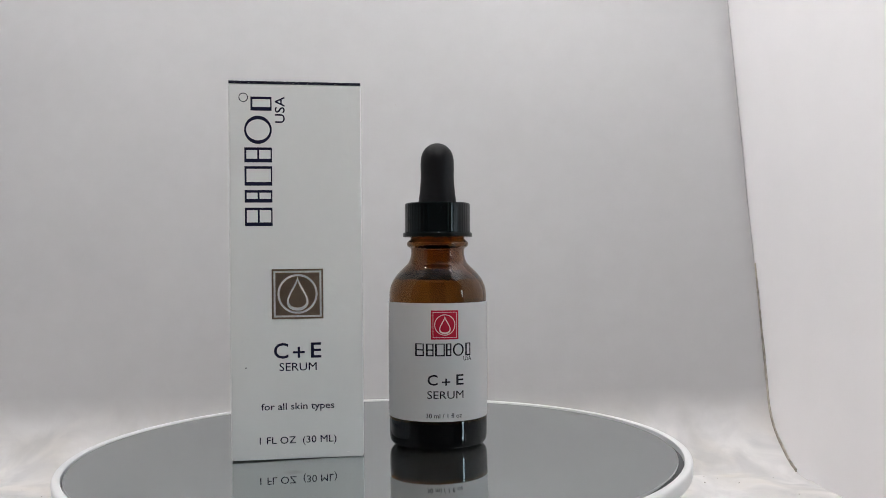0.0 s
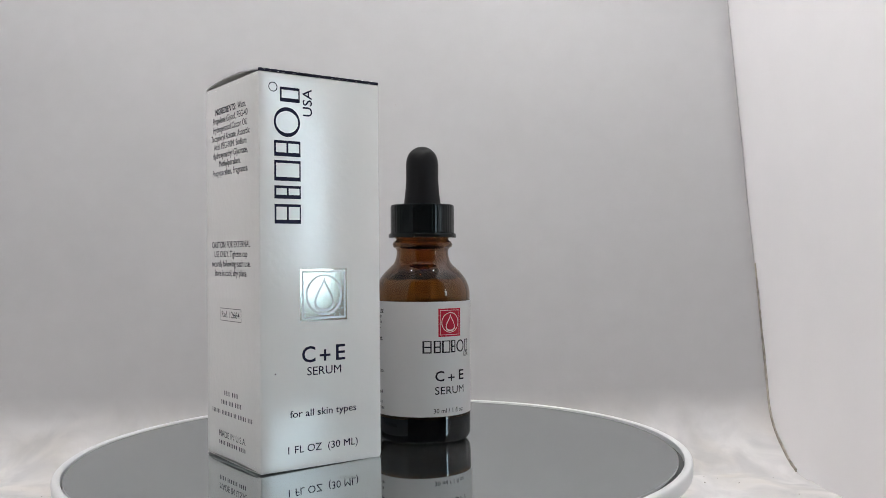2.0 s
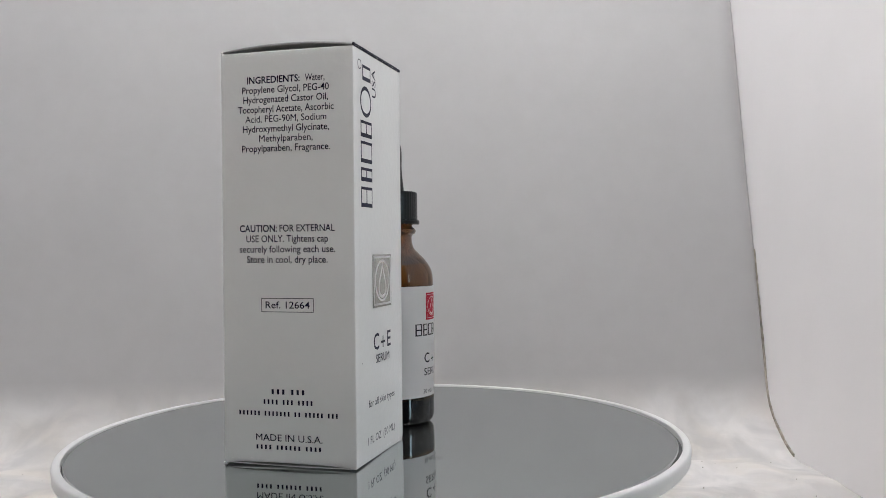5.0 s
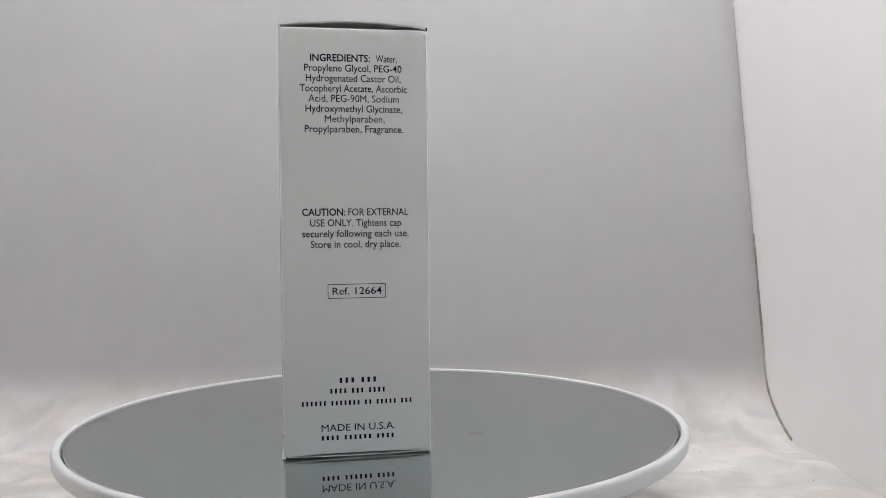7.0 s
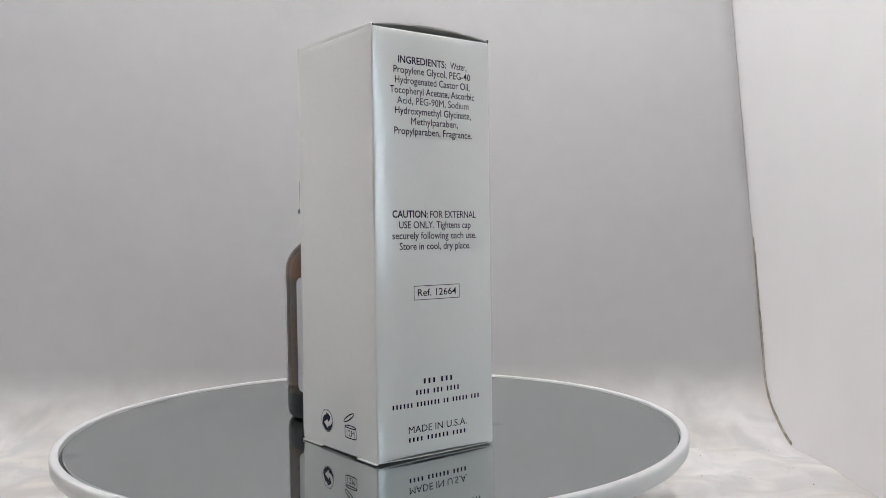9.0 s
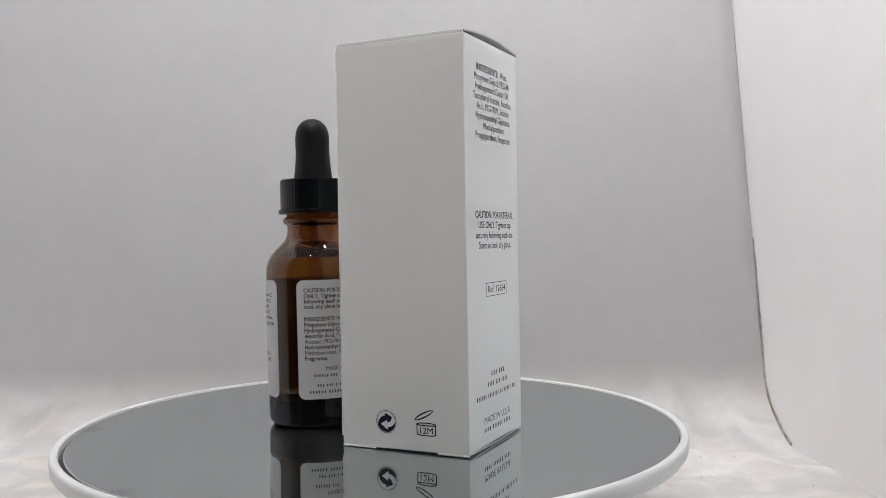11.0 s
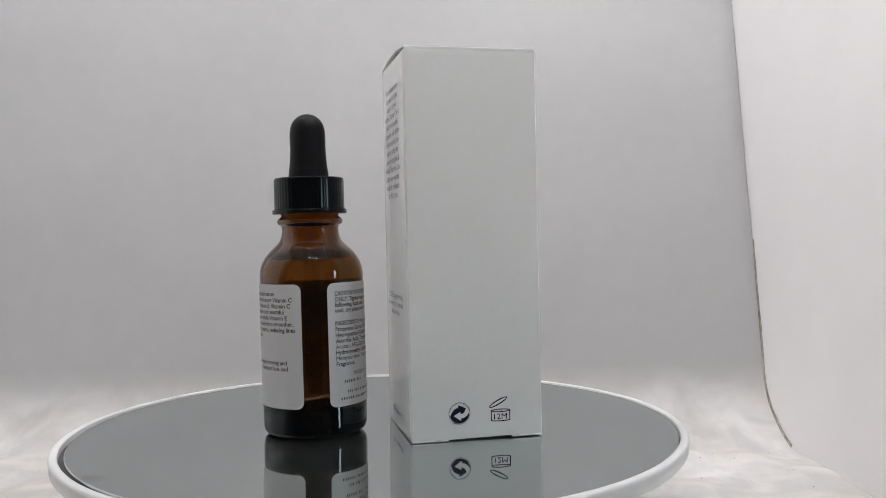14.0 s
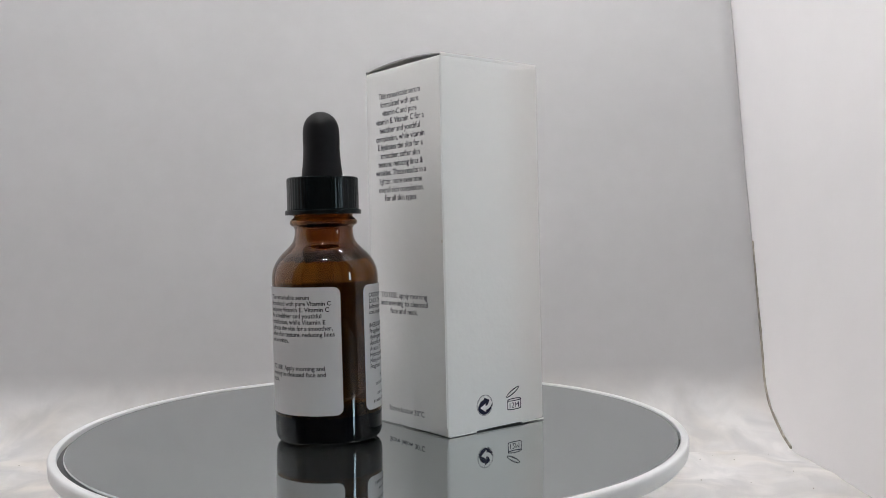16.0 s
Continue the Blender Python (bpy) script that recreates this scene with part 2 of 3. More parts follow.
def stroke_frame(u0, u1, v0, v1, wu, wv):
    """A flat frame whose upright strokes are wu wide and whose level strokes are wv high."""
    bm = bmesh.new()
    o = [bm.verts.new((u, v, 0)) for u, v in ((u0, v0), (u1, v0), (u1, v1), (u0, v1))]
    i = [bm.verts.new((u, v, 0)) for u, v in ((u0 + wu, v0 + wv), (u1 - wu * 0.7, v0 + wv), (u1 - wu * 0.7, v1 - wv * 0.7), (u0 + wu, v1 - wv * 0.7))]
    for k in range(4):
        j = (k + 1) % 4
        bm.faces.new((o[k], o[j], i[j], i[k]))
    return bm


def brand_shape(u0, u1, v0, v1, wu, wv, form):
    """A plain printed shape of a letter's size and weight: a frame, a frame with a bar across, or an oval ring."""
    if form == "oval":
        bm = ring_flat(bmesh.new(), 0, 0, 0.5, 0.5, 40)
        ring = bm.verts[:]
        for k, v in enumerate(ring):
            grow = 1 if k >= len(ring) // 2 else 0
            a = 2 * math.pi * (k % (len(ring) // 2)) / 40
            v.co = ((u0 + u1) / 2 + ((u1 - u0) / 2 - (0 if grow else wu)) * math.cos(a), (v0 + v1) / 2 + ((v1 - v0) / 2 - (0 if grow else wv)) * math.sin(a), 0)
        return bm
    bm = stroke_frame(u0, u1, v0, v1, wu, wv)
    if form == "barred":
        if wu < wv:
            mid, half = (u0 + u1) / 2, wu / 2
            box = ((mid - half, v0 + wv), (mid + half, v0 + wv), (mid + half, v1 - wv * 0.7), (mid - half, v1 - wv * 0.7))
        else:
            mid, half = (v0 + v1) / 2, wv / 2
            box = ((u0 + wu, mid - half), (u1 - wu * 0.7, mid - half), (u1 - wu * 0.7, mid + half), (u0 + wu, mid + half))
        bm.faces.new([bm.verts.new((u, v, 0)) for u, v in box])
    return bm


def drop_points(cu, cv, w, h, n=40):
    """Outline of a water drop: a round belly that runs up into a point."""
    out = []
    for i in range(n):
        a = 2 * math.pi * i / n
        s = math.sin(a / 2)
        out.append((cu + w * 1.12 * math.sin(a) * s ** 2.1, cv + h * (math.cos(a) * 0.5)))
    return out


def drop_flat(bm, cu, cv, w, h, line=0.0):
    o = [bm.verts.new((u, v, 0)) for u, v in drop_points(cu, cv, w, h)]
    if not line:
        bm.faces.new(o[::-1])
        return bm
    i = [bm.verts.new((u, v, 0)) for u, v in drop_points(cu, cv - line * 0.25, w - line, h - 2.6 * line)]
    for k in range(len(o)):
        j = (k + 1) % len(o)
        bm.faces.new((o[k], i[k], i[j], o[j]))
    return bm


def disc_flat(bm, cu, cv, r, n=40):
    bm.faces.new([bm.verts.new((cu + r * math.cos(2 * math.pi * i / n), cv + r * math.sin(2 * math.pi * i / n), 0)) for i in range(n)])
    return bm


def lift(bm, depth):
    """Gives flat print a thickness of that many mm towards the viewer."""
    made = bmesh.ops.extrude_face_region(bm, geom=bm.faces[:])
    for v in made["geom"]:
        if isinstance(v, bmesh.types.BMVert):
            v.co.z += depth
    return bm


# ---- light box: backdrop sheet, side panels, ceiling, led strips ----
def backdrop_profile():
    pts = [(-0.23, -0.035), (-0.12, -0.035), (0.0, -0.035), (0.06, -0.035)]
    p0, p1, p2 = Vector((0.0965, -0.035)), Vector((0.1240, -0.0265)), Vector((0.1285, -0.008))
    for i in range(15):
        t = i / 14
        q = p0 * (1 - t) ** 2 + p1 * 2 * t * (1 - t) + p2 * t * t
        pts.append((q.x, q.y))
    for i in range(1, 13):
        z = -0.008 + (0.405 + 0.008) * i / 12
        pts.append((0.1285 + 0.212 * (z + 0.008), z))
    return pts


SHEET_LEFT, SHEET_RIGHT = -0.232, 0.1767


def sheet_wave(x, y, z):
    n = noise.noise(Vector((x * 9, y * 9, z * 9))) * 0.0011
    return n + noise.noise(Vector((x * 30 + 5, y * 30, z * 30))) * 0.0003


def build_backdrop():
    bm = bmesh.new()
    prof = backdrop_profile()
    fine = []
    for (a, b), (c, d) in zip(prof, prof[1:]):
        n = max(1, int(math.hypot(c - a, d - b) / 0.004))
        fine += [(a + (c - a) * i / n, b + (d - b) * i / n) for i in range(n)]
    fine.append(prof[-1])
    cols = 150
    front, back = [], []
    for k, (y, z) in enumerate(fine):
        a, b = fine[max(0, k - 1)], fine[min(len(fine) - 1, k + 1)]
        ty, tz = b[0] - a[0], b[1] - a[1]
        ln = math.hypot(ty, tz)
        ny, nz = -tz / ln, ty / ln
        rf, rb = [], []
        for i in range(cols + 1):
            x = SHEET_LEFT + (SHEET_RIGHT + 0.00025 * min(1, max(0, (-0.026 - z) / 0.006)) - SHEET_LEFT) * i / cols
            # the standing part is bent back along its edge to deepen the shade there
            curl = max(0, (x - SHEET_RIGHT + 0.009) / 0.009) ** 2 * 0.003 * min(1, max(0, (z - 0.01) / 0.08))
            w = sheet_wave(x, y, z) - curl
            if z < -0.02:
                crumple = noise.noise(Vector((x * 55, y * 55, 3.0))) * 0.0013 + noise.noise(Vector((x * 140, y * 140, 8.0))) * 0.0005
                w = w * 0.4 + crumple * min(1, (-0.02 - z) / 0.014)
            rf.append(bm.verts.new((x, y + ny * w, z + nz * w)))
            rb.append(bm.verts.new((x, y + ny * (w - 0.0008), z + nz * (w - 0.0008))))
        front.append(rf)
        back.append(rb)
    for k in range(len(fine) - 1):
        for i in range(cols):
            bm.faces.new((front[k][i], front[k][i + 1], front[k + 1][i + 1], front[k + 1][i]))
            bm.faces.new((back[k][i], back[k + 1][i], back[k + 1][i + 1], back[k][i + 1]))
        for i, flip in ((0, False), (cols, True)):
            q = [front[k][i], front[k + 1][i], back[k + 1][i], back[k][i]]
            f = bm.faces.new(q[::-1] if flip else q)
            f.material_index = 1
    for rf, rb in ((front[0], back[0]), (front[-1], back[-1])):
        for i in range(cols):
            f = bm.faces.new((rf[i], rb[i], rb[i + 1], rf[i + 1]))
            f.material_index = 1
    bmesh.ops.recalc_face_normals(bm, faces=bm.faces)
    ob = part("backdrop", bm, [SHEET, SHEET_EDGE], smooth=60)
    # added strip along the bend that stands in for a tan line of dirt
    bm = bmesh.new()
    last = None
    for k in range(1, len(fine) - 1):
        y, z = fine[k]
        if z > 0.06 or y < 0.094:
            continue
        ty, tz = fine[k + 1][0] - fine[k - 1][0], fine[k + 1][1] - fine[k - 1][1]
        ln = math.hypot(ty, tz)
        ny, nz = -tz / ln, ty / ln
        w = (0.0010 + 0.0007 * noise.noise(Vector((y * 130, z * 130, 2)))) * min(1, max(0.15, (0.06 - z) / 0.05))
        row = [bm.verts.new((x, y + ny * d, z + nz * d)) for x, d in ((SHEET_RIGHT - 0.0004, -0.0004), (SHEET_RIGHT - 0.0004, w), (SHEET_RIGHT + 0.0002, w), (SHEET_RIGHT + 0.0002, -0.0004))]
        if last:
            for i in range(4):
                j = (i + 1) % 4
                bm.faces.new((last[i], last[j], row[j], row[i]))
        else:
            bm.faces.new(row)
        last = row
    bm.faces.new(last[::-1])
    bmesh.ops.recalc_face_normals(bm, faces=bm.faces)
    part("soil_line", bm, SOIL_LINE, ob, "soiled tan line along the bend")
    return tagged(ob, "white vinyl backdrop sheet curving up behind the turntable, soiled edge", "backdrop", kind="structure")


build_backdrop()
tagged(part("wall_east", box_mesh(0.1770, 0.1810, -0.078, 0.26, -0.037, 0.409), WALL), "plain white light box side panel", "wall", kind="structure")
tagged(part("wall_west", box_mesh(-0.240, -0.236, -0.12, 0.26, -0.037, 0.409), WALL), "plain white light box side panel", "wall", kind="structure")
tagged(part("wall_north", box_mesh(-0.240, 0.1825, 0.262, 0.266, -0.037, 0.409), WALL), "plain white light box back panel", "wall", kind="structure")
tagged(part("ceiling", box_mesh(-0.240, 0.1825, -0.20, 0.266, 0.410, 0.414), ROOF), "grey light box roof panel, out of view", "ceiling", kind="structure")


def build_led_strip(y, x0, x1, count):
    tape = part("led_strip", box_mesh(x0 - 0.008, x1 + 0.008, y - 0.006, y + 0.006, 0.4065, 0.4095), LED_TAPE)
    tagged(tape, "white tape of small bright diodes under the roof panel", "light strip", group="led strips of the light box")
    for i in range(count):
        x = x0 + (x1 - x0) * i / (count - 1)
        part("diode", box_mesh(x - 0.0015, x + 0.0015, y - 0.0015, y + 0.0015, 0.4059, 0.4064), LED, tape)


build_led_strip(-0.17, -0.06, 0.10, 28)
build_led_strip(0.045, -0.16, -0.06, 10)
build_led_strip(0.045, 0.055, 0.155, 13)

# ---- the room behind the camera ----
def build_room():
    tagged(part("floor", box_mesh(-1.3, 1.2, -1.3, 1.4, -0.83, -0.80), TABLE_WOOD), "dim brown wooden room floor", "floor", kind="structure")
    tagged(part("room_wall_south", box_mesh(-1.3, 1.2, -1.35, -1.3, -0.80, 1.7), ROOM_WALL), "dim taupe painted room wall", "wall", kind="structure")
    tagged(part("room_wall_north", box_mesh(-1.3, 1.2, 1.4, 1.45, -0.80, 1.7), ROOM_WALL), "dim taupe painted room wall", "wall", kind="structure")
    tagged(part("room_wall_west", box_mesh(-1.35, -1.3, -1.3, 1.4, -0.80, 1.7), ROOM_WALL), "dim taupe painted room wall", "wall", kind="structure")
    bm = bmesh.new()
    y0, y1, z0, z1 = -0.755, -0.605, 0.0, 0.47
    for ya, yb, za, zb in ((-1.3, y0, -0.8, 1.7), (y1, 1.4, -0.8, 1.7), (y0, y1, -0.8, z0), (y0, y1, z1, 1.7)):
        add_box(bm, 1.2, 1.25, ya, yb, za, zb)
    tagged(part("room_wall_east", bm, ROOM_WALL), "dim taupe painted room wall with a narrow window", "wall", kind="structure")
    bm = bmesh.new()
    for ya, yb, za, zb in ((y0, y0 + 0.015, z0, z1), (y1 - 0.015, y1, z0, z1), (y0 + 0.015, y1 - 0.015, z0, z0 + 0.015), (y0 + 0.015, y1 - 0.015, z1 - 0.015, z1)):
        add_box(bm, 1.195, 1.24, ya, yb, za, zb)
    win = tagged(part("window_1", bm, FRAME_PAINT), "narrow window with bright cool daylight behind it", "window", kind="structure")
    part("pane", box_mesh(1.215, 1.219, y0 + 0.015, y1 - 0.015, z0 + 0.015, z1 - 0.015), PANE, win)
    tagged(part("room_ceiling", box_mesh(-1.3, 1.2, -1.3, 1.4, 1.7, 1.73), ROOM_WALL), "dim taupe room ceiling", "ceiling", kind="structure")


build_room()


def build_table():
    table = tagged(new("table"), "brown wooden table under the light box", "table")
    table.location = (0, 0, -0.80)
    part("tabletop", box_mesh(-0.7, 0.6, -0.6, 0.5, 0.735, 0.7625, bevel=0.003), TABLE_WOOD, table)
    for x in (-0.65, 0.55):
        for y in (-0.55, 0.45):
            part("leg", box_mesh(x - 0.025, x + 0.025, y - 0.025, y + 0.025, 0.0, 0.735), TABLE_WOOD, table)


build_table()


# ---- turntable ----
DISC_R = 0.1001
TOP = -0.0010      # the mirror's face; the carton's printed body and the rim stand a little above it


def build_turntable():
    table = tagged(new("turntable"), "round white rotating display stand with a grey mirrored top", "turntable")
    table.location = (0.0001, 0, -0.0345)
    prof = [(0, 0.0), (0.070, 0.0), (0.072, 0.0015), (0.072, 0.026), (0.0, 0.026)]
    part("base", lathe(prof, 96), RIM, table, "white plastic base", smooth=35)
    h = 0.0345 - 0.0006
    rim = [(0.0, h - 0.0056), (0.0976, h - 0.0056), (0.0991, h - 0.0050), (0.0999, h - 0.0040), (DISC_R, h - 0.0010), (0.0999, h - 0.0003), (0.0995, h),
           (0.0979, h), (0.0976, h - 0.0002), (0.0975, h - 0.0020), (0.0, h - 0.0020)]
    platter = part("platter", lathe(rim, 200), [RIM, GAP], table, "white plastic rim", smooth=40)
    for f in platter.data.polygons:
        if abs(f.center.z - (h - 0.0020)) < 0.0001:
            f.material_index = 1
    g = 0.0345 + TOP
    glass_disc = lathe([(0.0, g - 0.0015), (0.0963, g - 0.0015), (0.0965, g - 0.0013), (0.0965, g - 0.0003), (0.0962, g), (0.0, g)], 200)
    bmesh.ops.translate(glass_disc, verts=glass_disc.verts, vec=(-0.0007, -0.0001, 0))
    part("mirror", glass_disc, MIRROR, platter, "grey tinted mirror disc", smooth=30)
    return table, platter


turntable, platter = build_turntable()

# ---- carton ----
BW, BD, BH = 41.4, 41.0, 117.6


SAG = {"front": 0.55, "left": 0.45, "back": 0.45, "right": 0.25}
LEAN = {"front": 0.5, "left": -0.2, "back": -0.38, "right": 0.0}      # which way the swelling of a face leans


def bulge(u, w, side):
    """How far a face of the carton swells out (mm) at u across and w up."""
    half = (BW if side in ("front", "back") else BD) / 2
    return SAG[side] * max(0, 1 - (u / half) ** 2) * (1 + LEAN[side] * u / half) * min(1, max(0, math.sin(math.pi * min(1, max(0, w / BH)))) * 1.7)


def on_face(bm, side, gap=0.05):
    """Carries flat print (mm) onto a face of the carton: front, left, back or right."""
    if len(bm.verts) < 130:
        for axis in (0, 1):
            at = [v.co[axis] for v in bm.verts]
            cut, no = math.floor(min(at) / 2) * 2 + 2.0, (1, 0, 0) if axis == 0 else (0, 1, 0)
            while cut < max(at):
                bmesh.ops.bisect_plane(bm, geom=bm.verts[:] + bm.edges[:] + bm.faces[:], plane_co=tuple(cut * k for k in no), plane_no=no)
                cut += 2.0
    for v in bm.verts:
        u, w = v.co.x, v.co.y
        d = v.co.z + gap + bulge(u, w, side)
        if side == "front":
            q = (u, -BD / 2 - d, w)
        elif side == "left":
            q = (-BW / 2 - d, -u, w)
        elif side == "back":
            q = (-u, BD / 2 + d, w)
        else:
            q = (BW / 2 + d, u, w)
        v.co = Vector(q) * MM
    return bm


def rounded_ring(bm, w, d, r, z, n=6, swell=False):
    """A level ring of the carton's wall, with round corners and, between them, faces that may swell."""
    corners = ((w / 2 - r, d / 2 - r, 0), (-w / 2 + r, d / 2 - r, 90), (-w / 2 + r, -d / 2 + r, 180), (w / 2 - r, -d / 2 + r, 270))
    flat = []
    for k, (cx, cy, a0) in enumerate(corners):
        for i in range(n + 1):
            a = radians(a0 + 90 * i / n)
            flat.append((cx + r * math.cos(a), cy + r * math.sin(a), ""))
        a, b = flat[-1], corners[(k + 1) % 4]
        e = (b[0] + r * math.cos(radians(a0 + 90)), b[1] + r * math.sin(radians(a0 + 90)))
        side = ("back", "left", "front", "right")[k]
        flat += [(a[0] + (e[0] - a[0]) * i / 14, a[1] + (e[1] - a[1]) * i / 14, side) for i in range(1, 14)]
    out = []
    for x, y, side in flat:
        if side and swell:
            s = bulge({"front": x, "left": -y, "back": -x, "right": y}[side], z, side)
            x, y = x + s * {"left": -1, "right": 1}.get(side, 0), y + s * {"front": -1, "back": 1}.get(side, 0)
        out.append(bm.verts.new((x * MM, y * MM, z * MM)))
    return out


def foot(x, y):
    """Height of the body's lower edge (mm): down on its folds, but lifted a little along the left face."""
    if x > -BW / 2 + 1.2:
        return -0.42
    return -0.42 + 0.55 * max(0, math.sin(math.pi * min(1, max(0, (y + BD / 2) / BD)))) ** 0.5


def build_carton():
    carton = tagged(new("carton"), "tall white glossy card carton with navy print standing on the mirror", "box")
    bm = bmesh.new()
    levels = [(0.0, 0.12), (0.6, 0)] + [(2 + (BH - 4) * i / 24, 0) for i in range(25)] + [(BH - 0.5, 0), (BH - 0.15, 0.1), (BH, 0.35)]
    outer = [rounded_ring(bm, BW - 2 * s, BD - 2 * s, 0.5, z, swell=True) for z, s in levels]
    inner = [rounded_ring(bm, BW - 0.9, BD - 0.9, 0.3, z) for z in (BH, 0.2)]
    for v in outer[0] + inner[-1]:
        v.co.z = foot(v.co.x / MM, v.co.y / MM) * MM
    chain = outer + inner
    n = len(chain[0])
    for a, b in list(zip(chain, chain[1:])) + [(chain[-1], chain[0])]:
        for i in range(n):
            j = (i + 1) % n
            bm.faces.new((a[i], a[j], b[j], b[i]))
    bmesh.ops.recalc_face_normals(bm, faces=bm.faces)
    part("carton_body", bm, CARD, carton, smooth=50)
    # bare white fibres where the top and bottom folds are rubbed
    rng = random.Random(11)
    for side, w, many in (("left", BH - 1.0, 26), ("left", 0.9, 22), ("front", 0.8, 24), ("back", 0.9, 8), ("right", 0.9, 10)):
        bm = bmesh.new()
        for k in range(many):
            u, ln = rng.uniform(-19.5, 19.5), rng.uniform(0.1, 0.55)
            v0 = w + rng.uniform(-0.12, 0.12) - (0.5 * (1 - (u / 20) ** 2) if w > 50 else 0)
            bm.faces.new([bm.verts.new((x, y, 0)) for x, y in ((u, v0), (u + ln, v0 + 0.02), (u + ln * 0.8, v0 + 0.16), (u + ln * 0.1, v0 + 0.13))])
        part("worn_fold", on_face(bm, side, 0.04), FIBRE, carton, "rubbed white fold")

    # arched lid, open at both sides
    def arch(z0, rise, x0, x1, y0, y1, thick):
        bm = bmesh.new()
        rows, steps = [], 20
        for i in range(steps + 1):
            t = i / steps
            y = y0 + (y1 - y0) * t
            z = z0 + rise * math.sin(math.pi * t) ** 0.8
            rows.append([bm.verts.new((x * MM, y * MM, zz * MM)) for x, zz in ((x0, z), (x1, z), (x1, z + thick), (x0, z + thick))])
        for a, b in zip(rows, rows[1:]):
            for k in range(4):
                j = (k + 1) % 4
                bm.faces.new((a[k], a[j], b[j], b[k]))
        bm.faces.new(rows[0][::-1])
        bm.faces.new(rows[-1])
        bmesh.ops.recalc_face_normals(bm, faces=bm.faces)
        return bm

    lid = part("lid", arch(BH + 0.05, 1.5, -BW / 2 + 0.1, BW / 2 - 0.1, -BD / 2 + 0.35, BD / 2 - 0.65, 0.45), [LID_NAVY, CARD, CARD_CUT], carton, "arched top flap, dark navy above and white below", smooth=40)
    for f in lid.data.polygons:
        f.material_index = 1 if f.normal.z < -0.5 else 2 if abs(f.normal.x) > 0.5 else 0
    part("lid_front_edge", box_mesh(-20.6 * MM, 20.6 * MM, (-BD / 2 - 0.08) * MM, (-BD / 2 + 0.34) * MM, (BH + 0.01) * MM, (BH + 0.85) * MM, bevel=0.0001), LID_NAVY, carton, "dark navy tucked edge of the top flap")
    rng = random.Random(23)
    bm = bmesh.new()
    for k in range(34):
        x, ln, z = rng.uniform(-20.3, 19.9), rng.uniform(0.08, 0.5), BH + rng.choice((0.1, 0.72)) + rng.uniform(-0.05, 0.08)
        bm.faces.new([bm.verts.new((p * MM, (-BD / 2 - 0.1) * MM, q * MM)) for p, q in ((x, z), (x + ln, z), (x + ln * 0.9, z + 0.13), (x + 0.03, z + 0.1))])
    part("worn_fold", bm, FIBRE, carton, "rubbed white fold")
    part("lid_fold", box_mesh(-20.5 * MM, 20.5 * MM, 19.9 * MM, 20.5 * MM, (BH - 0.3) * MM, (BH + 0.8) * MM, bevel=0.0002), CARD, carton, "white folded edge of the top flap")
    for s in (-1, 1):
        bm = box_mesh(min(s * 20.1, s * 6) * MM, max(s * 20.1, s * 6) * MM, -19.6 * MM, 19.6 * MM, (BH - 0.9) * MM, (BH - 0.5) * MM)
        part("dust_flap", bm, CARD, carton)
    # bottom: a tucked flap that sags below the left face, and two corner tabs at the back
    bm = bmesh.new()
    rows = []
    for i in range(17):
        t = i / 16
        y = -20.25 + 40.0 * t
        sag = 0.30 * math.sin(math.pi * t) ** 0.7
        rows.append([bm.verts.new((x * MM, y * MM, z * MM)) for x, z in ((-20.5, -0.52 - sag), (20.2, -0.80), (20.2, -0.45), (-20.5, -0.22 - sag))])
    for a, b in zip(rows, rows[1:]):
        for k in range(4):
            j = (k + 1) % 4
            bm.faces.new((a[k], a[j], b[j], b[k]))
    bm.faces.new(rows[0][::-1])
    bm.faces.new(rows[-1])
    bmesh.ops.recalc_face_normals(bm, faces=bm.faces)
    part("bottom_flap", bm, CARD, carton, smooth=40)
    for x0, x1 in ((-20.5, -10.8), (9.3, 20.5)):
        part("corner_tab", box_mesh(x0 * MM, x1 * MM, 19.9 * MM, 20.95 * MM, -0.88 * MM, -0.45 * MM, bevel=0.00015), CARD, carton)
    # glued seam along one upright edge
    part("glue_flap", box_mesh((BW / 2) * MM, (BW / 2 + 0.35) * MM, 19.5 * MM, 20.35 * MM, 2 * MM, (BH - 1) * MM, bevel=0.0001), CARD, carton, "glued card overlap")
    part("seam_speck", box_mesh((BW / 2 + 0.3) * MM, (BW / 2 + 0.5) * MM, 19.8 * MM, 20.3 * MM, 59.7 * MM, 60.6 * MM), CARD_RAW, carton, "small brown nick")

    def printed(bm, side, mat=NAVY, name="lettering", label="", parent=carton, gap=0.05, depth=0.0):
        if depth:
            lift(bm, depth)
        return part(name, on_face(bm, side, gap), mat, parent, label)

    # front: brand mark as plain shapes, running up the face
    for v0, v1, form in ((72.8, 78.6, "barred"), (80.2, 84.1, "barred"), (85.5, 91.6, "plain"), (92.8, 97.5, "barred"), (98.6, 107.5, "oval"), (109.1, 113.5, "plain")):
        printed(brand_shape(-13.9 if v0 > 109 else -15.9, -7.4, v0, v1, 0.6, 1.15, form), "front", name="brand_shape", label="plain navy shape in place of a brand letter")
    bm = ring_flat(bmesh.new(), -16.1, 113.2, 1.2, 1.45, 28)
    printed(bm, "front", name="ring_mark")
    bm = words("USA", 105.3, 113.6, 0, 3.0)
    for v in bm.verts:
        v.co = (-3.4 - v.co.y, v.co.x, 0)
    printed(bm, "front")
    printed(words("C", -7.4, -2.9, 31.2, 4.7, 0.012), "front")
    printed(words("+", -1.5, 2.2, 30.4, 5.0), "front")
